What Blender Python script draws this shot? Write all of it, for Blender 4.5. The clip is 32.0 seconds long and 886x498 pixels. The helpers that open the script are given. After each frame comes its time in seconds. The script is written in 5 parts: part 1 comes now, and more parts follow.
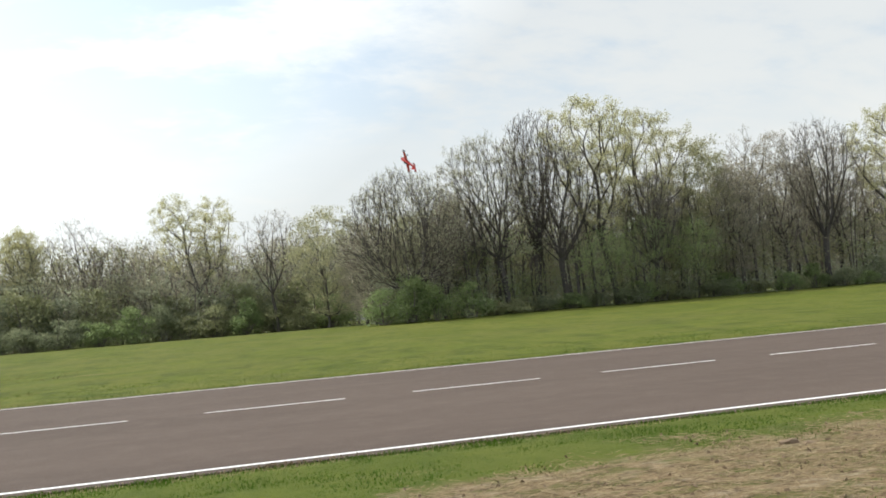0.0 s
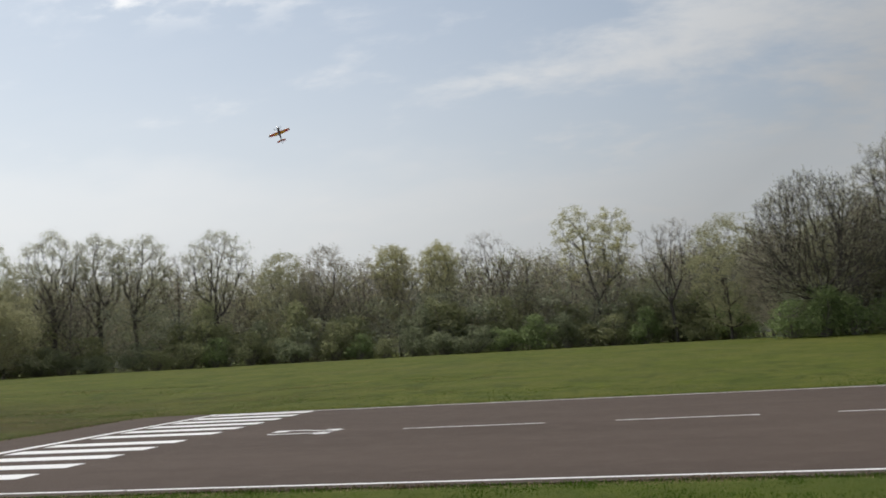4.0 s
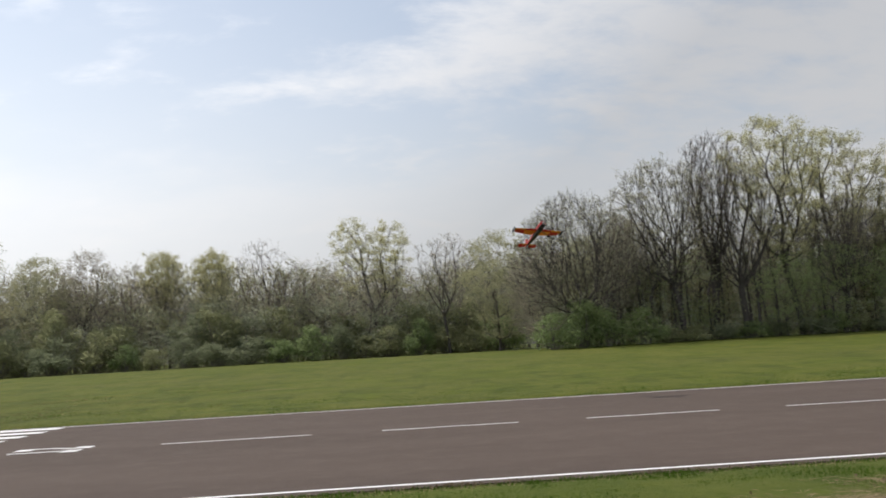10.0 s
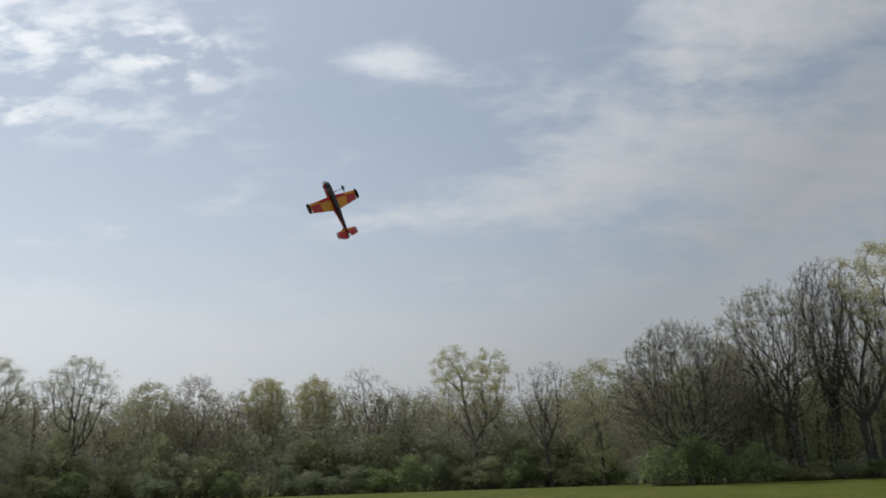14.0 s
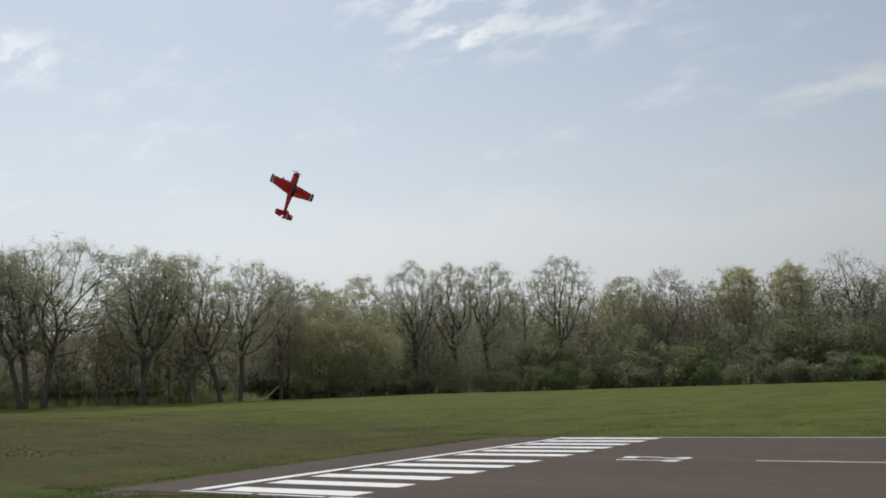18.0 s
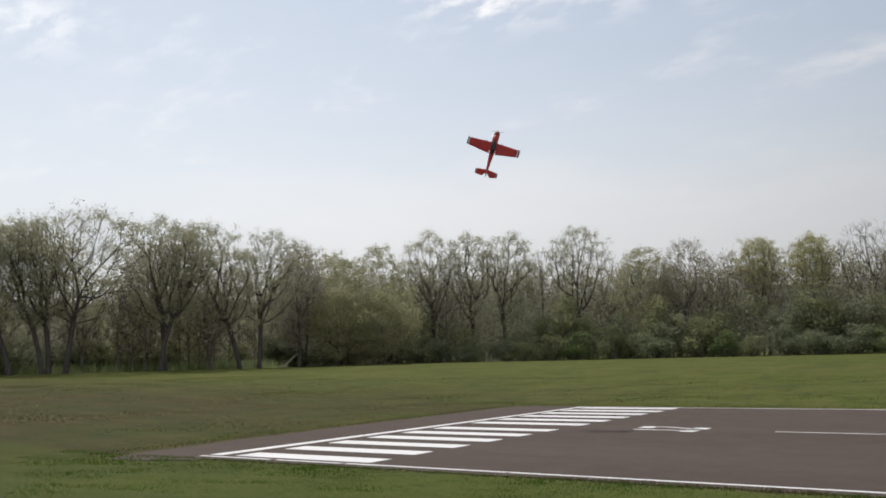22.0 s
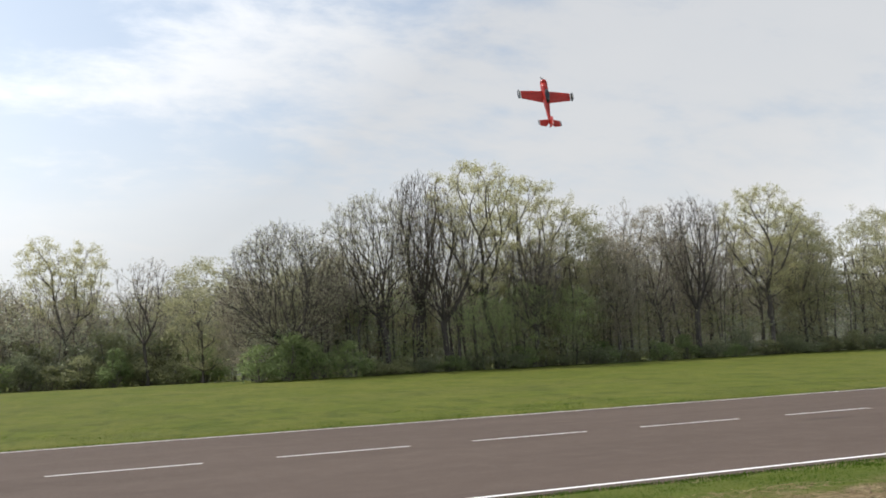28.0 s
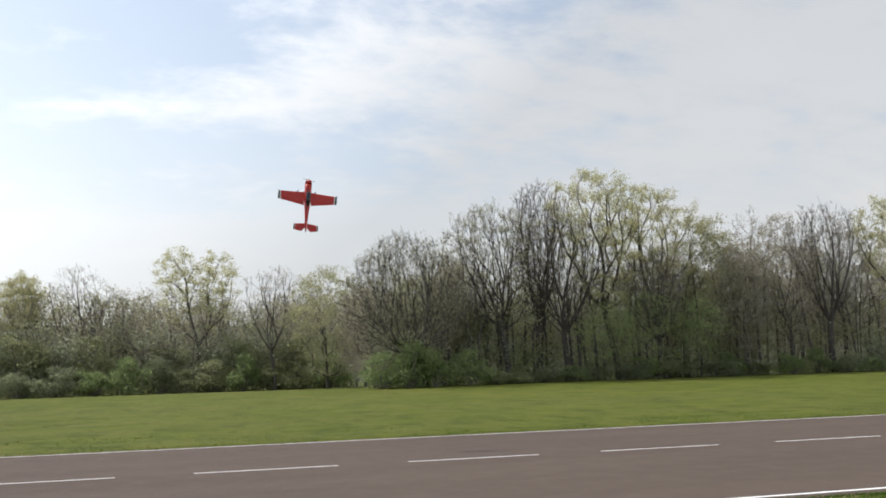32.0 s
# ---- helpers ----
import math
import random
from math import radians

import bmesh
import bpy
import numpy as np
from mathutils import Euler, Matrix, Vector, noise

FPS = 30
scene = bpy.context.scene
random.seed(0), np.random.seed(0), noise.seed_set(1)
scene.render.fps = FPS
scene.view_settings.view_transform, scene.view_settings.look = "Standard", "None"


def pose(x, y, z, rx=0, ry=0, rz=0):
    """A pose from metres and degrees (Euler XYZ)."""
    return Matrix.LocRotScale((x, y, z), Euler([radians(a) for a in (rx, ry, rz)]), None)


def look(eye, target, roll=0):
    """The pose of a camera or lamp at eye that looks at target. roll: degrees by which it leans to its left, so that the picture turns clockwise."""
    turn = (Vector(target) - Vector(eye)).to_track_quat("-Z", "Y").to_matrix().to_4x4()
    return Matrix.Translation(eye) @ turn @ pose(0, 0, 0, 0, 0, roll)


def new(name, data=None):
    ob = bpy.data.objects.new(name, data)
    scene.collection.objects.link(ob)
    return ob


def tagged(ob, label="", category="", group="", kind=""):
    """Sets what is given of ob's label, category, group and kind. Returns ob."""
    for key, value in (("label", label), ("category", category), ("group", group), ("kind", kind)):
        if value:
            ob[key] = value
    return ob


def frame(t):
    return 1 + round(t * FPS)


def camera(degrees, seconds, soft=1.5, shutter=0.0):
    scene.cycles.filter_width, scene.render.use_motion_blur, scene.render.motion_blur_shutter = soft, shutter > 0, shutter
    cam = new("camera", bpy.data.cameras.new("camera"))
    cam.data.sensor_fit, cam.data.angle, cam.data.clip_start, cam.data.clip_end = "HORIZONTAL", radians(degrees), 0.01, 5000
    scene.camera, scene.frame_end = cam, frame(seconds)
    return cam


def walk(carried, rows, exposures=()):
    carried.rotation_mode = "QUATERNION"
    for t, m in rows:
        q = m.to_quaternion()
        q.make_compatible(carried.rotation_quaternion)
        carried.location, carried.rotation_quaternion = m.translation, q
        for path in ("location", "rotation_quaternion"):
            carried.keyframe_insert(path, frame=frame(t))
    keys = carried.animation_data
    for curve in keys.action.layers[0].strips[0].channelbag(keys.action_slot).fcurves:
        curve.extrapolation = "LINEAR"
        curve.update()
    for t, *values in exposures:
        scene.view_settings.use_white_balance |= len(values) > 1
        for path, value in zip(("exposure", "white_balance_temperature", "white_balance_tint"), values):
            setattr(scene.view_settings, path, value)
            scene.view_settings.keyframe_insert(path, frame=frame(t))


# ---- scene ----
cam = camera(51.87, 32.0, 1.75, 0.25)


def aim(x, y, z, heading, rise, lean):
    """A hand-held camera at x, y, z: heading from the strip's far side, rise and lean in degrees."""
    a, e = radians(heading), radians(rise)
    eye = Vector((x, y, z))
    return look(eye, eye + Vector((math.sin(a) * math.cos(e), math.cos(a) * math.cos(e), math.sin(e))), lean)


walk(cam, [
    (0.00, aim(0.007, 0.505, 1.631, 13.95, 4.09, -4.76)),
    (0.50, aim(0.009, 0.531, 1.639, 14.07, 4.10, -4.84)),
    (1.00, aim(-0.025, 0.530, 1.641, 13.20, 4.17, -4.72)),
    (1.50, aim(-0.053, 0.524, 1.646, 10.48, 4.44, -4.94)),
    (2.00, aim(-0.140, 0.477, 1.632, 6.29, 4.85, -4.78)),
    (2.50, aim(-0.262, 0.260, 1.660, 1.92, 5.24, -4.64)),
    (3.00, aim(-0.322, 0.380, 1.665, -2.57, 5.63, -4.18)),
    (3.50, aim(-0.370, 0.420, 1.645, -6.47, 5.95, -3.63)),
    (4.00, aim(-0.290, 0.330, 1.667, -10.52, 6.36, -3.15)),
    (4.50, aim(-0.233, 0.687, 1.741, -14.11, 6.81, -2.56)),
    (6.50, aim(-0.357, 0.093, 1.749, -15.05, 7.33, -2.22)),
    (7.00, aim(-0.289, 0.082, 1.736, -13.31, 7.27, -2.69)),
    (7.50, aim(-0.211, 0.115, 1.722, -11.43, 7.24, -2.95)),
    (8.00, aim(-0.151, 0.102, 1.700, -9.65, 7.15, -3.15)),
    (8.50, aim(-0.156, 0.129, 1.692, -7.73, 7.04, -3.46)),
    (9.00, aim(-0.182, 0.146, 1.696, -4.86, 6.82, -3.37)),
    (9.50, aim(-0.134, 0.314, 1.686, -0.91, 6.54, -3.16)),
    (10.00, aim(-0.096, 0.401, 1.650, 3.35, 6.30, -3.23)),
    (10.50, aim(-0.067, 0.568, 1.627, 8.00, 6.04, -3.05)),
    (11.00, aim(-0.016, 0.901, 1.613, 12.67, 6.29, -3.04)),
    (11.50, aim(0.022, 0.951, 1.701, 15.52, 8.61, -2.20)),
    (12.00, aim(0.069, 0.956, 1.673, 14.23, 11.55, -3.13)),
    (12.50, aim(0.174, 0.434, 1.647, 10.45, 13.81, -3.28)),
    (13.00, aim(0.562, 0.216, 1.647, 5.85, 14.12, -2.88)),
    (13.50, aim(0.694, 0.387, 1.638, 1.40, 14.38, -2.27)),
    (14.00, aim(0.596, 0.583, 1.627, -3.11, 14.63, -1.98)),
    (14.50, aim(0.410, 0.667, 1.703, -8.56, 14.64, -1.77)),
    (15.00, aim(0.125, 0.831, 1.728, -14.22, 14.14, -1.50)),
    (15.50, aim(-0.175, 0.839, 1.728, -19.37, 13.37, -1.12)),
    (17.50, aim(-0.162, -0.349, 1.747, -28.46, 9.28, -1.73)),
    (18.00, aim(-0.157, -0.285, 1.739, -31.74, 8.73, -1.82)),
    (18.50, aim(-0.301, -0.071, 1.726, -35.05, 8.11, -1.71)),
    (19.00, aim(-0.285, -0.030, 1.720, -35.97, 7.40, -1.59)),
    (19.50, aim(-0.281, -0.076, 1.716, -35.92, 7.09, -1.12)),
    (20.00, aim(-0.288, -0.161, 1.722, -35.84, 7.09, -0.82)),
    (20.50, aim(-0.193, -0.250, 1.736, -35.81, 6.96, -0.95)),
    (21.00, aim(-0.188, -0.296, 1.745, -35.61, 6.83, -1.14)),
    (21.50, aim(-0.192, -0.251, 1.730, -34.75, 6.86, -1.35)),
    (22.00, aim(-0.213, -0.203, 1.726, -32.94, 6.85, -1.34)),
    (22.50, aim(-0.188, -0.158, 1.711, -30.69, 6.80, -1.97)),
    (23.00, aim(-0.130, -0.141, 1.725, -27.86, 6.64, -2.45)),
    (23.50, aim(-0.093, -0.056, 1.751, -24.21, 6.43, -2.59)),
    (24.00, aim(-0.022, -0.014, 1.771, -19.71, 6.19, -2.63)),
    (24.50, aim(-0.029, 0.079, 1.760, -14.19, 5.98, -2.57)),
    (25.00, aim(-0.008, 0.325, 1.775, -8.30, 5.76, -2.20)),
    (25.50, aim(-0.021, 0.598, 1.768, -2.05, 5.58, -2.24)),
    (26.00, aim(-0.039, 0.622, 1.691, 3.85, 5.60, -2.02)),
    (26.50, aim(0.002, 0.733, 1.804, 9.47, 5.28, -2.58)),
    (28.50, aim(0.405, 0.846, 1.692, 22.78, 7.67, -2.85)),
    (29.00, aim(0.384, 0.864, 1.677, 23.03, 7.62, -2.88)),
    (29.50, aim(0.256, 0.688, 1.692, 23.06, 7.64, -2.86)),
    (30.00, aim(0.198, 0.458, 1.732, 22.49, 7.64, -2.93)),
    (30.50, aim(0.199, 0.438, 1.722, 20.84, 7.75, -3.20)),
    (31.00, aim(0.124, 0.405, 1.743, 18.71, 7.84, -2.84)),
    (31.50, aim(0.086, 0.396, 1.729, 16.41, 8.00, -2.36)),
    (32.00, aim(0.016, 0.675, 1.719, 13.97, 8.16, -1.90)),
], [(0.0, 0.36, 6480, 7), (1.0, 0.16, 6480, 7), (2.0, 0.02, 6480, 8), (3.0, -0.24, 6480, 8.5), (4.0, -0.58, 6450, 10), (7.0, -0.68, 6420, 10), (8.0, -0.64, 6420, 10), (9.0, -0.40, 6440, 12), (10.0, -0.17, 6460, 12), (11.0, 0.16, 6450, 10), (11.5, 0.16, 6450, 10), (12.0, -0.06, 6350, 9), (13.0, -0.50, 6280, 10), (14.0, -0.74, 6280, 10), (15.0, -0.78, 6280, 10), (18.0, -0.72, 6350, 9), (20.0, -0.61, 6480, 13), (22.0, -0.57, 6480, 12), (24.0, -0.66, 6450, 11), (25.0, -0.50, 6500, 11), (26.0, -0.19, 6500, 11), (28.5, 0.15, 6430, 10.5), (30.0, 0.11, 6420, 10.5), (32.0, 0.11, 6420, 10.5)])

# ---------------------------------------------------------------- world, sun, exposure
SUN_AZ, SUN_EL = -56.0, 54.0


def build_world():
    world = bpy.data.worlds.new("sky")
    scene.world = world
    world.use_nodes = True
    nt = world.node_tree
    nt.nodes.clear()
    out = nt.nodes.new("ShaderNodeOutputWorld")
    sky = nt.nodes.new("ShaderNodeTexSky")
    sky.sky_type = "NISHITA"
    sky.sun_disc = False
    sky.sun_elevation = radians(SUN_EL)
    sky.sun_rotation = radians(SUN_AZ)
    sky.air_density, sky.dust_density, sky.ozone_density = 1.0, 1.2, 0.9
    blue = nt.nodes.new("ShaderNodeBackground")
    blue.inputs["Strength"].default_value = SKY_STRENGTH
    tint = nt.nodes.new("ShaderNodeVectorMath")
    tint.operation = "MULTIPLY"
    tint.inputs[1].default_value = (0.96, 1.04, 1.02)
    nt.links.new(sky.outputs["Color"], tint.inputs[0])
    nt.links.new(tint.outputs["Vector"], blue.inputs["Color"])
    # thin broken cloud on a flat layer overhead, thickening to haze at the horizon
    co = nt.nodes.new("ShaderNodeTexCoord")
    sep = nt.nodes.new("ShaderNodeSeparateXYZ")
    nt.links.new(co.outputs["Generated"], sep.inputs[0])

    def math_node(op, a, b=None, clamp=False):
        n = nt.nodes.new("ShaderNodeMath")
        n.operation, n.use_clamp = op, clamp
        for i, v in enumerate((a, b)):
            if v is None:
                continue
            if isinstance(v, (int, float)):
                n.inputs[i].default_value = v
            else:
                nt.links.new(v, n.inputs[i])
        return n.outputs[0]

    up = math_node("MAXIMUM", sep.outputs["Z"], 0.0)
    lift = math_node("ADD", up, 0.30)
    comb = nt.nodes.new("ShaderNodeCombineXYZ")
    nt.links.new(math_node("DIVIDE", sep.outputs["X"], lift), comb.inputs[0])
    nt.links.new(math_node("DIVIDE", sep.outputs["Y"], lift), comb.inputs[1])

    def cloud_noise(scale, detail, rough, shift, stretch=(1, 1, 1), distort=0.0):
        mp = nt.nodes.new("ShaderNodeMapping")
        mp.inputs["Location"].default_value = shift
        mp.inputs["Scale"].default_value = stretch
        nt.links.new(comb.outputs[0], mp.inputs["Vector"])
        n = nt.nodes.new("ShaderNodeTexNoise")
        n.inputs["Scale"].default_value = scale
        n.inputs["Detail"].default_value = detail
        n.inputs["Roughness"].default_value = rough
        n.inputs["Distortion"].default_value = distort
        nt.links.new(mp.outputs[0], n.inputs["Vector"])
        return n.outputs["Fac"]

    deg = 57.29578
    az = math_node("MULTIPLY", math_node("ARCTAN2", sep.outputs["X"], sep.outputs["Y"]), deg)
    el = math_node("MULTIPLY", math_node("ARCSINE", sep.outputs["Z"]), deg)

    def ramp_of(value, lo, hi, a=0.0, b=1.0):
        r = nt.nodes.new("ShaderNodeMapRange")
        r.interpolation_type = "SMOOTHSTEP"
        for key, v in (("From Min", lo), ("From Max", hi), ("To Min", a), ("To Max", b)):
            r.inputs[key].default_value = v
        nt.links.new(value, r.inputs["Value"])
        return r.outputs[0]

    def field(banks):
        """How cloudy it is in each direction: soft ovals of (azimuth, height, their half widths, weight)."""
        total = None
        for a, e, wa, we, k in banks:
            da = math_node("DIVIDE", math_node("SUBTRACT", az, a), wa)
            de = math_node("DIVIDE", math_node("SUBTRACT", el, e), we)
            d = math_node("ADD", math_node("MULTIPLY", da, da), math_node("MULTIPLY", de, de))
            g = math_node("MULTIPLY", math_node("EXPONENT", math_node("MULTIPLY", d, -1.0)), k)
            total = g if total is None else math_node("ADD", total, g)
        return total

    big = cloud_noise(1.7, 4, 0.5, (1.3, 4.2, 0), (1, 1.2, 1), 0.3)
    wisp = cloud_noise(5.0, 9, 0.60, (7.0, 2.0, 0), (0.8, 1.2, 1), 0.2)
    fine = cloud_noise(13.0, 6, 0.60, (3.0, 9.0, 0), (0.8, 1.25, 1), 0.25)
    # a broken veil, thick over the strip's far end and thin elsewhere
    mass = math_node("ADD", math_node("MULTIPLY", big, 0.35), math_node("ADD", math_node("MULTIPLY", wisp, 0.50), math_node("MULTIPLY", fine, 0.16)))
    # the last bank lies behind the view, thickened to give more fill light
    banks = field(((30.0, 17.0, 24.0, 7.5, 0.17), (8.0, 19.0, 9.0, 2.6, 0.10), (-6.0, 16.6, 7.0, 1.5, 0.12), (-6.5, 25.5, 3.4, 3.2, 0.105), (16.0, 25.5, 7.0, 4.0, 0.10), (60.0, 25.0, 40.0, 30.0, 0.10), (180.0, 50.0, 120.0, 45.0, 0.16)))
    veil = ramp_of(math_node("ADD", mass, banks), 0.53, 0.74, 0.0, 0.80)
    # small bright heaps high up
    cell = cloud_noise(15.0, 5, 0.55, (1.0, 5.0, 0), (0.85, 1.3, 1), 0.1)
    heaps = math_node("MULTIPLY", field(((-31.0, 26.0, 7.5, 3.2, 1.0), (-20.5, 26.2, 4.5, 2.6, 1.0), (-25.0, 21.5, 9.0, 1.2, 0.35), (-59.0, 19.5, 4.5, 1.6, 0.75), (-30.0, 21.8, 3.0, 1.1, 0.7), (15.5, 24.5, 4.0, 3.2, 0.75), (25.0, 27.0, 8.0, 3.0, 0.5))), ramp_of(math_node("ADD", math_node("MULTIPLY", cell, 0.7), math_node("MULTIPLY", big, 0.3)), 0.44, 0.60))
    # a low bank with a soft, uneven upper edge
    crest = math_node("ADD", math_node("MULTIPLY", math_node("SUBTRACT", big, 0.5), 9.0), math_node("MULTIPLY", math_node("SUBTRACT", wisp, 0.5), 4.5))
    low = math_node("MULTIPLY", ramp_of(math_node("ADD", el, crest), 9.6, 12.6, 0.50, 0.0), ramp_of(az, -58.0, -36.0))
    haze = ramp_of(up, 0.04, 0.42, 0.86, 0.34)
    clear = math_node("MULTIPLY", math_node("SUBTRACT", 1.0, veil), math_node("SUBTRACT", 1.0, math_node("MULTIPLY", heaps, 0.92)))
    clear = math_node("MULTIPLY", clear, math_node("MULTIPLY", math_node("SUBTRACT", 1.0, low), math_node("SUBTRACT", 1.0, haze)))
    cover = math_node("SUBTRACT", 1.0, clear, True)
    white = nt.nodes.new("ShaderNodeBackground")
    shade = nt.nodes.new("ShaderNodeMix")
    shade.data_type = "RGBA"
    shade.inputs[6].default_value = (0.905, 0.925, 0.935, 1)
    shade.inputs[7].default_value = (0.99, 0.985, 0.97, 1)
    nt.links.new(wisp, shade.inputs[0])
    nt.links.new(shade.outputs[2], white.inputs["Color"])
    # cloud is brighter towards the sun
    a, e = radians(SUN_AZ), radians(SUN_EL)
    dot = nt.nodes.new("ShaderNodeVectorMath")
    dot.operation = "DOT_PRODUCT"
    dot.inputs[1].default_value = (math.sin(a) * math.cos(e), math.cos(a) * math.cos(e), math.sin(e))
    nt.links.new(co.outputs["Generated"], dot.inputs[0])
    lit = nt.nodes.new("ShaderNodeMapRange")
    for key, v in (("From Min", 0.38), ("From Max", 0.86), ("To Min", CLOUD_STRENGTH * 0.72), ("To Max", CLOUD_STRENGTH * 1.80)):
        lit.inputs[key].default_value = v
    nt.links.new(dot.outputs["Value"], lit.inputs["Value"])
    # cloud opposite the sun, mostly out of view, brightened to fill the shaded wood
    cloud_fill = ramp_of(dot.outputs["Value"], 0.12, -0.55, 0.0, CLOUD_STRENGTH * 0.75)
    nt.links.new(math_node("ADD", lit.outputs[0], cloud_fill), white.inputs["Strength"])
    mix = nt.nodes.new("ShaderNodeMixShader")
    nt.links.new(cover, mix.inputs[0])
    nt.links.new(blue.outputs[0], mix.inputs[1])
    nt.links.new(white.outputs[0], mix.inputs[2])
    nt.links.new(mix.outputs[0], out.inputs["Surface"])

    lamp = bpy.data.lights.new("sun", "SUN")
    lamp.energy, lamp.angle, lamp.color = SUN_STRENGTH, radians(0.6), (1.0, 0.94, 0.86)
    a, e = radians(SUN_AZ), radians(SUN_EL)
    d = Vector((math.sin(a) * math.cos(e), math.cos(a) * math.cos(e), math.sin(e)))
    ob = new("sun", lamp)
    ob.matrix_world = look(d * 200, (0, 0, 0))


SKY_STRENGTH, CLOUD_STRENGTH, SUN_STRENGTH = 0.13, 0.97, 3.25
build_world()


# ---------------------------------------------------------------- materials
def material(name, base, rough=0.8, metal=0.0):
    m = bpy.data.materials.new(name)
    m.use_nodes = True
    b = m.node_tree.nodes["Principled BSDF"]
    b.inputs["Base Color"].default_value = (*base, 1)
    b.inputs["Roughness"].default_value = rough
    b.inputs["Metallic"].default_value = metal
    return m, m.node_tree, b


def noise_tex(nt, scale, detail=4, rough=0.55, vector=None, stretch=None):
    n = nt.nodes.new("ShaderNodeTexNoise")
    n.inputs["Scale"].default_value = scale
    n.inputs["Detail"].default_value = detail
    n.inputs["Roughness"].default_value = rough
    if vector is None:
        vector = nt.nodes.new("ShaderNodeNewGeometry").outputs["Position"]
    if stretch:
        mp = nt.nodes.new("ShaderNodeMapping")
        mp.inputs["Scale"].default_value = stretch
        nt.links.new(vector, mp.inputs["Vector"])
        vector = mp.outputs[0]
    nt.links.new(vector, n.inputs["Vector"])
    return n.outputs["Fac"]


def span(nt, value, lo, hi, a=0.0, b=1.0, smooth=True):
    r = nt.nodes.new("ShaderNodeMapRange")
    r.interpolation_type = "SMOOTHSTEP" if smooth else "LINEAR"
    for key, v in (("From Min", lo), ("From Max", hi), ("To Min", a), ("To Max", b)):
        r.inputs[key].default_value = v
    nt.links.new(value, r.inputs["Value"])
    return r.outputs[0]


def blend(nt, fac, a, b):
    m = nt.nodes.new("ShaderNodeMix")
    m.data_type = "RGBA"
    for i, v in ((0, fac), (6, a), (7, b)):
        if isinstance(v, tuple):
            m.inputs[i].default_value = (*v, 1)
        elif isinstance(v, (int, float)):
            m.inputs[i].default_value = v
        else:
            nt.links.new(v, m.inputs[i])
    return m.outputs[2]


def bump(nt, bsdf, height, strength, distance):
    n = nt.nodes.new("ShaderNodeBump")
    n.inputs["Strength"].default_value = strength
    n.inputs["Distance"].default_value = distance
    nt.links.new(height, n.inputs["Height"])
    nt.links.new(n.outputs[0], bsdf.inputs["Normal"])


def calc(nt, op, a, b=None):
    n = nt.nodes.new("ShaderNodeMath")
    n.operation = op
    for i, v in enumerate((a, b)):
        if isinstance(v, (int, float)):
            n.inputs[i].default_value = v
        elif v is not None:
            nt.links.new(v, n.inputs[i])
    return n.outputs[0]


# bare, straw-littered ground: x, y and half widths
BARE = ((7.0, 7.4, 4.5, 2.3), (2.6, 8.0, 1.7, 1.1), (12.0, 8.7, 3.5, 1.4))


def patch(nt, x, y, rx, ry, soft=0.6):
    """1 inside an uneven oval of bare earth, 0 outside."""
    g = nt.nodes.new("ShaderNodeNewGeometry")
    s = nt.nodes.new("ShaderNodeSeparateXYZ")
    nt.links.new(g.outputs["Position"], s.inputs[0])
    dx = calc(nt, "DIVIDE", calc(nt, "SUBTRACT", s.outputs[0], x), rx)
    dy = calc(nt, "DIVIDE", calc(nt, "SUBTRACT", s.outputs[1], y), ry)
    d = calc(nt, "ADD", calc(nt, "MULTIPLY", dx, dx), calc(nt, "MULTIPLY", dy, dy))
    n = noise_tex(nt, 1.3, 6, 0.65)
    d = calc(nt, "ADD", d, calc(nt, "MULTIPLY", calc(nt, "SUBTRACT", n, 0.5), 2.4))
    return span(nt, d, 1.0 - soft, 1.0 + soft, 1.0, 0.0)


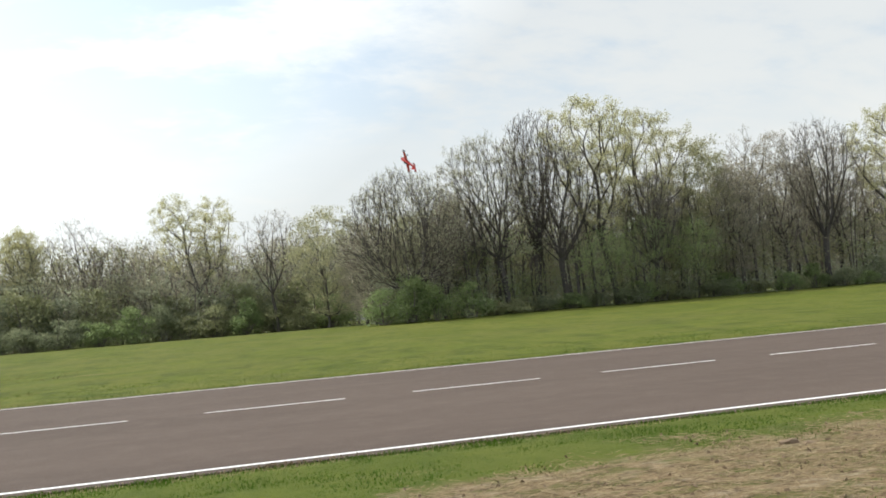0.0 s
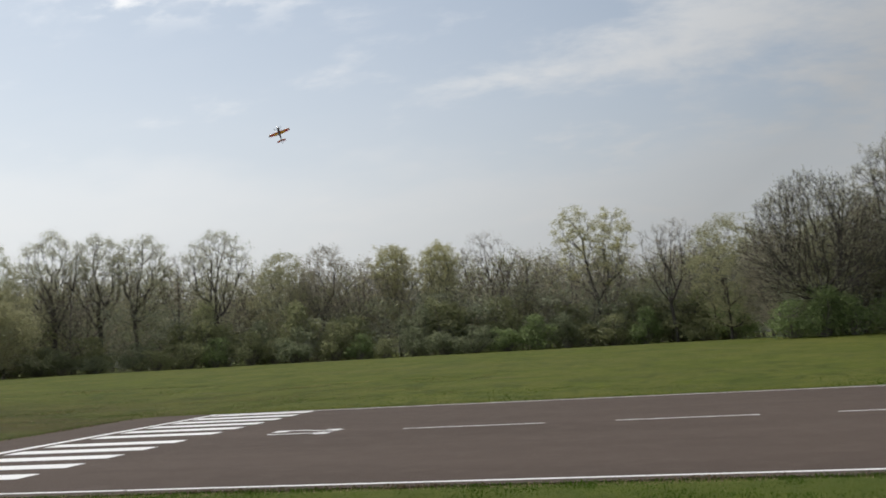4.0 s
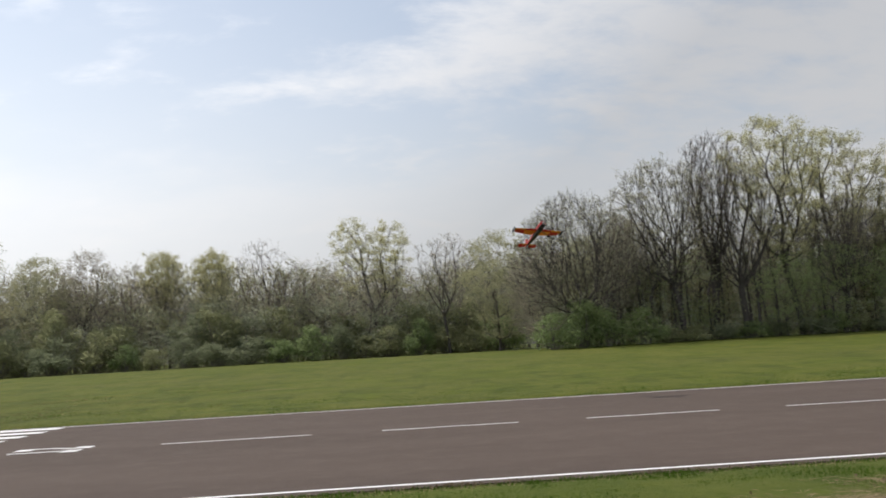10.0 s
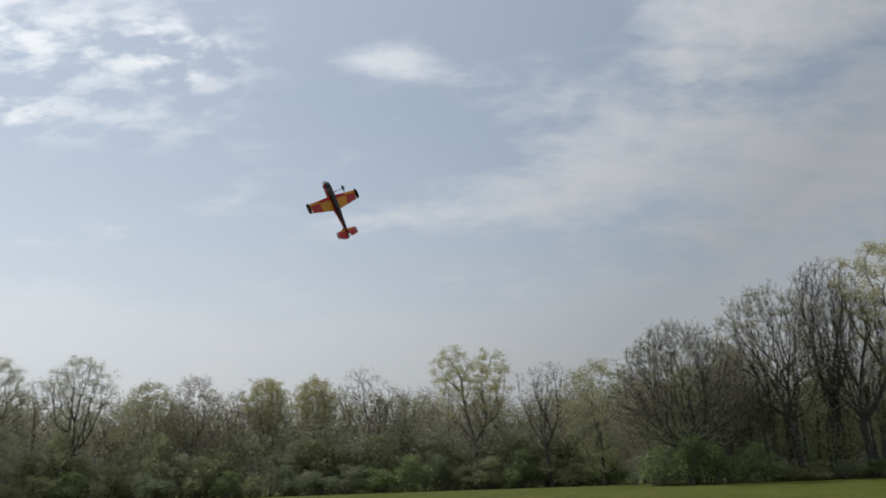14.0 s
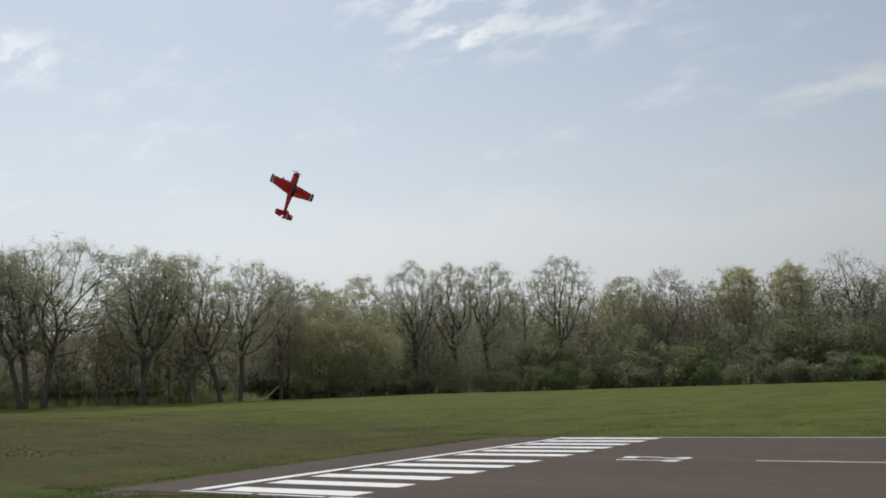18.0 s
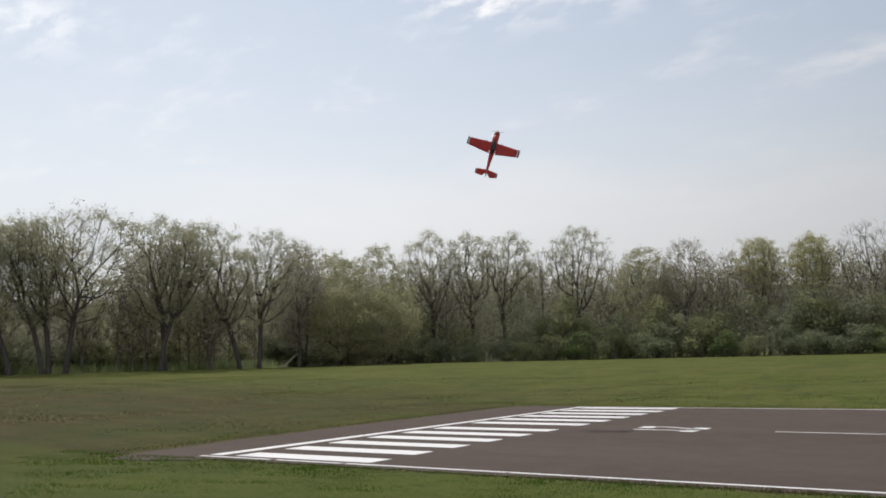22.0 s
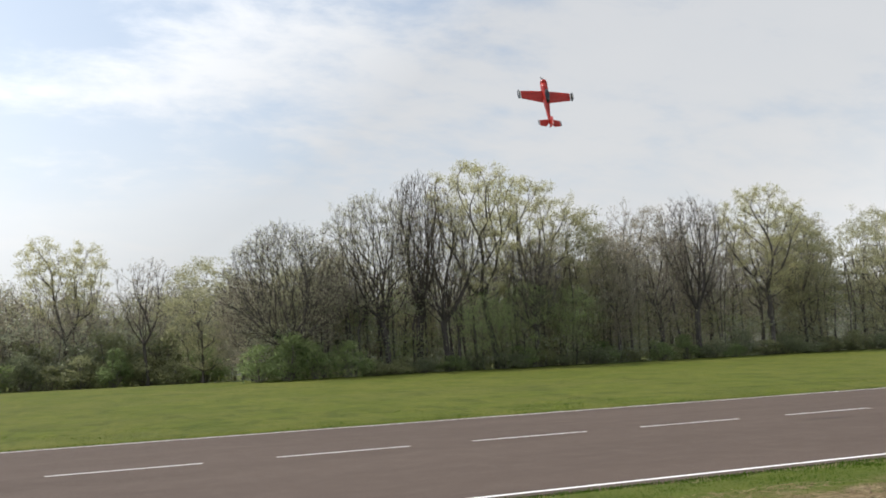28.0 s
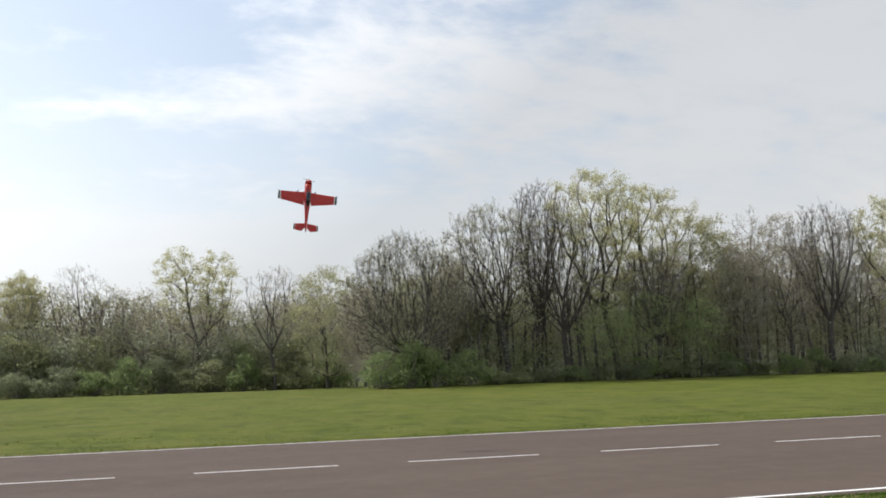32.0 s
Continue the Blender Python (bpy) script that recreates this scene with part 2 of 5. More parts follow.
def grass_ground():
    m, nt, b = material("grass_ground", (0.1, 0.15, 0.04), 0.9)
    wide = noise_tex(nt, 0.09, 5, 0.6, None, (0.5, 1.4, 1))
    mid = noise_tex(nt, 0.6, 6, 0.65, None, (0.6, 1.6, 1))
    fine = noise_tex(nt, 22, 3, 0.7)
    col = blend(nt, span(nt, mid, 0.35, 0.68), (0.082, 0.102, 0.012), (0.142, 0.157, 0.020))
    col = blend(nt, span(nt, wide, 0.46, 0.72, 0.0, 0.6), col, (0.140, 0.128, 0.042))
    dry = noise_tex(nt, 0.35, 7, 0.7, None, (0.35, 2.2, 1))
    col = blend(nt, span(nt, dry, 0.585, 0.72, 0.0, 0.75), col, (0.215, 0.165, 0.085))
    blot = noise_tex(nt, 0.42, 5, 0.68, None, (1.0, 0.55, 1))
    col = blend(nt, span(nt, blot, 0.45, 0.59, 0.0, 0.62), col, (0.158, 0.154, 0.032))
    col = blend(nt, span(nt, noise_tex(nt, 0.75, 5, 0.7, None, (1.0, 0.5, 1)), 0.51, 0.63, 0.0, 0.60), col, (0.050, 0.071, 0.010))
    tuft = noise_tex(nt, 3.2, 6, 0.7)
    col = blend(nt, span(nt, tuft, 0.42, 0.70, 0.0, 0.55), col, (0.050, 0.072, 0.008))
    col = blend(nt, span(nt, noise_tex(nt, 1.9, 6, 0.72), 0.55, 0.72, 0.0, 0.5), col, (0.175, 0.165, 0.040))
    col = blend(nt, span(nt, fine, 0.3, 0.75, 0.0, 0.45), col, (0.055, 0.085, 0.010))
    # rougher, browner sward off the strip's end
    geo = nt.nodes.new("ShaderNodeNewGeometry")
    sp = nt.nodes.new("ShaderNodeSeparateXYZ")
    nt.links.new(geo.outputs["Position"], sp.inputs[0])
    off = calc(nt, "ADD", sp.outputs[0], calc(nt, "MULTIPLY", calc(nt, "SUBTRACT", wide, 0.5), 30.0))
    near_y = span(nt, calc(nt, "ADD", sp.outputs[1], calc(nt, "MULTIPLY", mid, 10.0)), 27.0, 50.0, 1.0, 0.0)
    rough = calc(nt, "MULTIPLY", span(nt, off, -22.0, -6.0, 0.8, 0.0), near_y)
    grit = noise_tex(nt, 2.6, 7, 0.75)
    brown = blend(nt, span(nt, mid, 0.35, 0.7), (0.052, 0.041, 0.012), (0.086, 0.062, 0.022))
    brown = blend(nt, span(nt, noise_tex(nt, 0.22, 6, 0.7), 0.45, 0.62, 0.0, 0.75), brown, (0.040, 0.055, 0.009))
    brown = blend(nt, span(nt, grit, 0.52, 0.70, 0.0, 0.6), brown, (0.118, 0.088, 0.036))
    col = blend(nt, rough, col, brown)
    col = blend(nt, calc(nt, "MULTIPLY", span(nt, noise_tex(nt, 0.9, 6, 0.72), 0.55, 0.68, 0.0, 0.5), rough), col, (0.095, 0.062, 0.026))
    verge = span(nt, calc(nt, "ADD", sp.outputs[1], calc(nt, "MULTIPLY", mid, 0.5)), 11.7, 12.1, 0.45, 0.0)
    col = blend(nt, verge, col, (0.078, 0.110, 0.014))
    streak = span(nt, noise_tex(nt, 0.55, 8, 0.75, None, (0.45, 1.2, 1)), 0.655, 0.70, 0.0, 0.8)
    col = blend(nt, calc(nt, "MULTIPLY", streak, span(nt, off, -16.0, 0.0, 1.0, 0.10)), col, (0.24, 0.185, 0.10))
    earth = blend(nt, span(nt, noise_tex(nt, 4, 8, 0.78), 0.38, 0.62), (0.095, 0.060, 0.033), (0.235, 0.165, 0.090))
    straw = span(nt, noise_tex(nt, 30, 3, 0.7, None, (0.4, 1.2, 1)), 0.48, 0.66, 0.0, 0.7)
    earth = blend(nt, straw, earth, (0.40, 0.32, 0.19))
    earth = blend(nt, span(nt, noise_tex(nt, 2.3, 7, 0.75, None, (0.7, 1.3, 1)), 0.50, 0.66, 0.0, 0.65), earth, (0.36, 0.30, 0.20))
    earth = blend(nt, span(nt, noise_tex(nt, 1.7, 7, 0.74, None, (0.8, 1.6, 1)), 0.47, 0.60, 0.0, 0.78), earth, (0.098, 0.102, 0.026))
    earth = blend(nt, span(nt, noise_tex(nt, 7, 5, 0.7), 0.55, 0.68, 0.0, 0.7), earth, (0.062, 0.042, 0.024))
    for x, y, rx, ry in BARE:
        col = blend(nt, patch(nt, x, y, rx, ry), col, earth)
    nt.links.new(col, b.inputs["Base Color"])
    bump(nt, b, calc(nt, "ADD", noise_tex(nt, 9, 6, 0.7), calc(nt, "MULTIPLY", fine, 0.6)), 0.9, 0.06)
    b.inputs["Specular IOR Level"].default_value = 0.15
    return m


def asphalt():
    m, nt, b = material("asphalt", (0.1, 0.09, 0.085), 0.9)
    wide = noise_tex(nt, 0.25, 5, 0.6, None, (0.3, 1.8, 1))
    mid = noise_tex(nt, 1.6, 6, 0.65)
    grain = noise_tex(nt, 130, 2, 0.6)
    col = blend(nt, span(nt, wide, 0.3, 0.7), (0.090, 0.065, 0.051), (0.111, 0.081, 0.064))
    col = blend(nt, span(nt, mid, 0.42, 0.75, 0.0, 0.5), col, (0.140, 0.106, 0.084))
    col = blend(nt, span(nt, grain, 0.4, 0.75, 0.0, 0.6), col, (0.056, 0.049, 0.044))
    scuff = span(nt, noise_tex(nt, 2.4, 7, 0.75, None, (0.25, 3.0, 1)), 0.66, 0.78, 0.0, 0.35)
    col = blend(nt, scuff, col, (0.26, 0.235, 0.21))
    nt.links.new(col, b.inputs["Base Color"])
    bump(nt, b, calc(nt, "ADD", grain, calc(nt, "MULTIPLY", mid, 0.5)), 0.5, 0.008)
    b.inputs["Specular IOR Level"].default_value = 0.2
    return m


def paint_white():
    m, nt, b = material("road_paint", (0.75, 0.74, 0.72), 0.7)
    worn = span(nt, noise_tex(nt, 7, 7, 0.75, None, (0.6, 1.6, 1)), 0.60, 0.78, 0.0, 0.50)
    tone = blend(nt, noise_tex(nt, 0.8, 4), (0.84, 0.83, 0.81), (0.90, 0.89, 0.87))
    nt.links.new(blend(nt, worn, tone, (0.28, 0.26, 0.245)), b.inputs["Base Color"])
    bump(nt, b, noise_tex(nt, 90, 3), 0.4, 0.004)
    return m


def bark(name, dark, light):
    m, nt, b = material(name, dark, 0.95)
    info = nt.nodes.new("ShaderNodeObjectInfo")
    grain = noise_tex(nt, 6, 5, 0.65, None, (1.6, 1.6, 0.35))
    col = blend(nt, span(nt, grain, 0.3, 0.7), dark, light)
    col = blend(nt, calc(nt, "MULTIPLY", info.outputs["Random"], 0.35), col, (0.07, 0.062, 0.056))
    nt.links.new(col, b.inputs["Base Color"])
    b.inputs["Specular IOR Level"].default_value = 0.1
    bump(nt, b, grain, 0.8, 0.03)
    return m


def leafy(name, a, c, glow=0.45):
    """Leaves: a diffuse face that also lets light through."""
    m = bpy.data.materials.new(name)
    m.use_nodes = True
    nt = m.node_tree
    nt.nodes.clear()
    out = nt.nodes.new("ShaderNodeOutputMaterial")
    geo = nt.nodes.new("ShaderNodeNewGeometry")
    info = nt.nodes.new("ShaderNodeObjectInfo")
    col = blend(nt, geo.outputs["Random Per Island"], a, c)
    col = blend(nt, calc(nt, "MULTIPLY", info.outputs["Random"], 0.4), col, tuple(v * 0.7 for v in a))
    tone = noise_tex(nt, 0.5, 3)
    col = blend(nt, span(nt, tone, 0.35, 0.7, 0.0, 0.35), col, tuple(v * 0.7 for v in c))
    d = nt.nodes.new("ShaderNodeBsdfDiffuse")
    t = nt.nodes.new("ShaderNodeBsdfTranslucent")
    mix = nt.nodes.new("ShaderNodeMixShader")
    mix.inputs[0].default_value = glow
    nt.links.new(col, d.inputs["Color"])
    nt.links.new(col, t.inputs["Color"])
    nt.links.new(d.outputs[0], mix.inputs[1])
    nt.links.new(t.outputs[0], mix.inputs[2])
    nt.links.new(mix.outputs[0], out.inputs["Surface"])
    return m


def film_skin(name, base, rough=0.32, thin=0.0):
    """Shiny iron-on covering with faint panel wrinkles; thin: how much light it lets through."""
    m, nt, b = material(name, base, rough)
    co = nt.nodes.new("ShaderNodeTexCoord").outputs["Object"]
    n = noise_tex(nt, 9, 4, 0.6, co)
    nt.links.new(blend(nt, span(nt, n, 0.35, 0.7), base, tuple(v * 0.82 for v in base)), b.inputs["Base Color"])
    bump(nt, b, n, 0.15, 0.01)
    if thin > 0:
        t = nt.nodes.new("ShaderNodeBsdfTranslucent")
        t.inputs["Color"].default_value = (*base, 1)
        mix = nt.nodes.new("ShaderNodeMixShader")
        mix.inputs[0].default_value = thin
        nt.links.new(b.outputs[0], mix.inputs[1])
        nt.links.new(t.outputs[0], mix.inputs[2])
        nt.links.new(mix.outputs[0], nt.nodes["Material Output"].inputs["Surface"])
    return m


M_GRASS, M_ASPHALT, M_PAINT = grass_ground(), asphalt(), paint_white()
M_BARK = bark("bark_grey", (0.075, 0.067, 0.062), (0.145, 0.130, 0.121))
M_BARK_BROWN = bark("bark_brown", (0.140, 0.119, 0.103), (0.250, 0.214, 0.188))
M_BARK_OAK = bark("bark_oak", (0.060, 0.054, 0.051), (0.125, 0.112, 0.105))
M_TWIG_DARK = bark("twig_dark", (0.095, 0.084, 0.078), (0.165, 0.146, 0.135))
M_TWIG = bark("twig_grey", (0.160, 0.142, 0.128), (0.260, 0.230, 0.207))
M_LEAF_PALE = leafy("leaf_pale", (0.520, 0.500, 0.275), (0.610, 0.585, 0.345), 0.62)
M_LEAF_SILVER = leafy("leaf_silver", (0.440, 0.435, 0.285), (0.550, 0.535, 0.365), 0.6)
M_LEAF_OLIVE = leafy("leaf_olive", (0.400, 0.395, 0.240), (0.500, 0.485, 0.295), 0.62)
M_LEAF_BUD = leafy("leaf_bud", (0.460, 0.405, 0.310), (0.560, 0.505, 0.380), 0.6)
M_LEAF_GREEN = leafy("leaf_green", (0.310, 0.380, 0.185), (0.410, 0.465, 0.230), 0.6)
M_LEAF_MOSS = leafy("leaf_moss", (0.310, 0.330, 0.180), (0.400, 0.410, 0.230), 0.6)
M_LEAF_TWIGGY = leafy("leaf_twiggy", (0.390, 0.355, 0.275), (0.480, 0.438, 0.340), 0.6)
M_LEAF_BUSH = leafy("leaf_bush", (0.245, 0.320, 0.145), (0.330, 0.395, 0.185), 0.6)
M_LEAF_FRESH = leafy("leaf_fresh", (0.350, 0.440, 0.200), (0.450, 0.520, 0.250), 0.6)
M_LEAF_DARK = leafy("leaf_dark", (0.250, 0.285, 0.180), (0.340, 0.365, 0.225), 0.6)
M_LEAF_SHADE = leafy("leaf_shade", (0.400, 0.430, 0.310), (0.500, 0.520, 0.375), 0.6)
M_BLADE = leafy("grass_blade", (0.050, 0.108, 0.014), (0.105, 0.172, 0.026), 0.5)
M_WITHERED = leafy("withered_grass", (0.105, 0.066, 0.034), (0.200, 0.135, 0.070), 0.2)
M_STRAW_DULL = leafy("dull_straw", (0.235, 0.175, 0.100), (0.46, 0.37, 0.23), 0.25)
M_STRAW = leafy("dry_straw", (0.36, 0.29, 0.165), (0.54, 0.45, 0.28), 0.25)


# ---------------------------------------------------------------- mesh helpers
def mesh_of(name, verts, faces, mats):
    me = bpy.data.meshes.new(name)
    me.from_pydata(verts if isinstance(verts, list) else verts.tolist(), [], faces if isinstance(faces, list) else faces.tolist())
    for m in mats if isinstance(mats, (list, tuple)) else [mats]:
        me.materials.append(m)
    me.update()
    return me


def part(name, bm, mat, parent, label=""):
    me = bpy.data.meshes.new(name)
    bm.to_mesh(me)
    bm.free()
    for m in mat if isinstance(mat, (list, tuple)) else [mat]:
        me.materials.append(m)
    ob = new(name, me)
    ob.parent = parent
    if label:
        tagged(ob, label)
    return ob


def slab(x0, x1, y0, y1, z0, z1, bm=None):
    bm = bm or bmesh.new()
    r = bmesh.ops.create_cube(bm, size=1.0)
    for v in r["verts"]:
        v.co = Vector((x0 + (v.co.x + 0.5) * (x1 - x0), y0 + (v.co.y + 0.5) * (y1 - y0), z0 + (v.co.z + 0.5) * (z1 - z0)))
    return bm


# ---------------------------------------------------------------- ground and runway
RX0, RX1, RY0, RY1 = -15.2, 190.0, 11.72, 28.75     # asphalt
Y_NEAR, Y_FAR, Y_MID = 12.05, 28.42, 20.3          # painted lines


def ground_z(x, y):
    """Level round the strip, then a gentle rise to the wood's edge."""
    dx = max(RX0 - 1.0 - x, 0.0)
    dy = max(y - RY1, 0.0, (-40.0 - y))
    d = math.hypot(dx, dy)
    z = 1.22 * min(d / 46.0, 1.0)
    z += 0.03 * math.sin(x * 0.21 + 1.0) * math.sin(y * 0.17) * min(d / 8.0, 1.0)
    if d > 120:
        z += (d - 120) * 0.004
    return z


def build_ground():
    inside = -0.02
    xs = sorted(set([-3000, -1500, -700, -400, -250, -180, -140] + [-120 + 3 * i for i in range(35)] + [RX0 - 1.4, RX0 - 0.95, RX0 + 0.25]
                    + [-14 + 1.0 * i for i in range(40)] + [27 + 5 * i for i in range(25)] + [RX1 - 0.5, RX1 + 0.02, 230, 300, 450, 800, 1500, 3000]))
    ys = sorted(set([-3000, -1500, -600, -250, -120, -60, -30, -15, -8, -4] + [0.4 * i - 2 for i in range(33)] + [RY0 - 0.40, RY0 - 0.09, RY0 + 0.3, 16, 20, 24, RY1 - 0.3, RY1 + 0.28, RY1 + 0.45]
                    + [29.5 + 1.5 * i for i in range(30)] + [76 + 4 * i for i in range(20)] + [170, 200, 260, 400, 800, 1500, 3000]))
    rng = random.Random(3)
    verts, nx = [], len(xs)
    for y in ys:
        for x in xs:
            hole = RX0 - 1.2 < x < RX1 + 1 and RY0 - 0.1 < y < RY1 + 0.3 or RX0 - 0.1 < x < -13.5 and 10.95 < y < 12
            z = inside if hole else ground_z(x, y)
            if not hole and abs(x) < 40 and y < 60:
                z += rng.uniform(-0.02, 0.02) + 0.012
            verts.append((x, y, z))
    faces = [(j * nx + i, j * nx + i + 1, (j + 1) * nx + i + 1, (j + 1) * nx + i) for j in range(len(ys) - 1) for i in range(nx - 1)]
    ob = new("ground", mesh_of("ground", verts, faces, M_GRASS))
    tagged(ob, "mown green grass field with dry and bare patches", "ground", kind="structure")
    for p in ob.data.polygons:
        p.use_smooth = True


build_ground()


def build_runway():
    rng = random.Random(8)
    # slab with a slightly ragged outline
    xs = [RX0 + 0.5 * i for i in range(int((60 - RX0) / 0.5))] + [60 + 10 * i for i in range(13)] + [RX1]
    near = [(x, RY0 + rng.uniform(-0.05, 0.06)) for x in xs]
    near[:4] = [(-15.05, 10.92), (-14.3, 10.98), (-13.75, 11.20), (-13.2, 11.55)]
    far = [(x, RY1 + rng.uniform(-0.04, 0.05)) for x in reversed(xs)]
    end = [(RX0 + rng.uniform(-0.08, 0.08) - 0.75 * math.sin(1.57 * (1 - i / 26)) ** 0.5, RY1 - 0.68 * i) for i in range(1, 26)]
    loop = near + far + end
    bm = bmesh.new()
    top = [bm.verts.new((x, y, 0.0)) for x, y in loop]
    low = [bm.verts.new((x, y, -0.14)) for x, y in loop]
    bm.faces.new(top)
    n = len(loop)
    for i in range(n):
        bm.faces.new((top[i], low[i], low[(i + 1) % n], top[(i + 1) % n]))
    bmesh.ops.recalc_face_normals(bm, faces=bm.faces[:])
    bmesh.ops.triangulate(bm, faces=bm.faces[:])
    me = bpy.data.meshes.new("runway")
    bm.to_mesh(me)
    bm.free()
    me.materials.append(M_ASPHALT)
    run = tagged(new("runway", me), "worn brownish grey asphalt model runway with white markings", "runway", kind="structure")
    up = 0.004

    def mark(name, x0, x1, y0, y1):
        part(name, slab(x0, x1, y0, y1, 0.001, up), M_PAINT, run)

    # edge lines, with short gaps where the near one has worn through
    for x0, x1 in ((-13.75, -11.95), (-11.80, -10.3), (-10.2, -7.1), (-7.06, 185)):
        mark("edge_line", x0, x1, Y_NEAR - 0.05, Y_NEAR + 0.05)
    mark("edge_line", -13.5, 185, Y_FAR - 0.046, Y_FAR + 0.046)
    # line across the end, a little askew
    bm = bmesh.new()
    a = [(-13.72, 12.25), (-13.40, 12.25), (-13.18, 28.36), (-13.36, 28.36)]
    t = [bm.verts.new((x, y, up)) for x, y in a] + [bm.verts.new((x, y, 0.001)) for x, y in a]
    bm.faces.new(t[:4])
    for i in range(4):
        bm.faces.new((t[i], t[4 + i], t[4 + (i + 1) % 4], t[(i + 1) % 4]))
    bmesh.ops.recalc_face_normals(bm, faces=bm.faces[:])
    part("end_line", bm, M_PAINT, run)
    for i in range(12):
        y1 = 28.15 - 1.352 * i if i < 6 else 19.55 - 1.33 * (i - 6)
        mark("threshold_bar", -13.05, -9.88, y1 - 0.62, y1)
    mark("centre_dash", -5.12, -1.98, Y_MID - 0.039, Y_MID + 0.039)
    for i in range(1, 40):
        x = -4.92 + 4.454 * i
        mark("centre_dash", x, x + 2.94, Y_MID - 0.039, Y_MID + 0.039)
    # the numeral beyond the bars, read along the strip
    for x0, x1, y0, y1 in ((-8.22, -6.75, 20.02, 20.13), (-7.05, -6.72, 19.75, 20.25), (-8.3, -7.95, 20.55, 20.98), (-7.05, -6.68, 20.50, 20.92)):
        mark("numeral", x0, x1, y0, y1)
    bm = bmesh.new()
    pts = [(-8.0 + 1.15 * k / 12, 20.90 - 0.32 / (1 + math.exp(-9 * (k / 12 - 0.55)))) for k in range(13)]
    for (xa, ya), (xb, yb) in zip(pts, pts[1:]):
        q = [bm.verts.new(c) for c in ((xa, ya - 0.07, up), (xb, yb - 0.07, up), (xb, yb + 0.07, up), (xa, ya + 0.07, up))]
        bm.faces.new(q)
    part("numeral", bm, M_PAINT, run)


build_runway()


# ---------------------------------------------------------------- trees
def tubes(segs, sides_of):
    """Tapered tubes for a list of (start, end, r0, r1, level)."""
    verts, faces, base = [], [], 0
    for level in sorted({s[4] for s in segs}):
        sel = [s for s in segs if s[4] == level]
        v, f = tube_mesh(np.array([s[0][:] for s in sel]), np.array([s[1][:] for s in sel]), np.array([s[2] for s in sel]), np.array([s[3] for s in sel]), sides_of(level))
        verts.append(v)
        faces.append(f + base)
        base += len(v)
    return np.concatenate(verts), np.concatenate(faces)


def tube_mesh(p, q, r0, r1, k):
    """Open tapered tubes of k sides from the points p to the points q."""
    d = q - p
    d = d / np.maximum(np.linalg.norm(d, axis=1), 1e-9)[:, None]
    ref = np.where(np.abs(d[:, 2:3]) > 0.9, np.array([[1.0, 0, 0]]), np.array([[0, 0, 1.0]]))
    u = np.cross(d, ref)
    u /= np.linalg.norm(u, axis=1)[:, None]
    w = np.cross(d, u)
    ang = np.arange(k) * 2 * np.pi / k
    ring = u[:, None, :] * np.cos(ang)[None, :, None] + w[:, None, :] * np.sin(ang)[None, :, None]
    v = np.concatenate([p[:, None, :] + ring * r0[:, None, None], q[:, None, :] + ring * r1[:, None, None]], axis=1)
    i = np.arange(k)
    quad = np.stack([i, (i + 1) % k, (i + 1) % k + k, i + k], axis=1)
    f = quad[None] + (np.arange(len(p)) * 2 * k)[:, None, None]
    return v.reshape(-1, 3), f.reshape(-1, 4)


def leaf_tris(centres, size, rng):
    """A small three-cornered leaf at each centre, turned at random."""
    c = np.array(centres)
    n = len(c)
    a = rng.normal(size=(n, 3))
    a /= np.linalg.norm(a, axis=1)[:, None]
    b = np.cross(a, rng.normal(size=(n, 3)))
    b /= np.linalg.norm(b, axis=1)[:, None]
    s = size * rng.uniform(0.55, 1.25, n)[:, None]
    a, b = a * s, b * s * 0.62
    return np.stack([c - a, c + a * 0.5 + b, c + a * 0.6 - b], axis=1).reshape(-1, 3), np.arange(3 * n).reshape(n, 3)


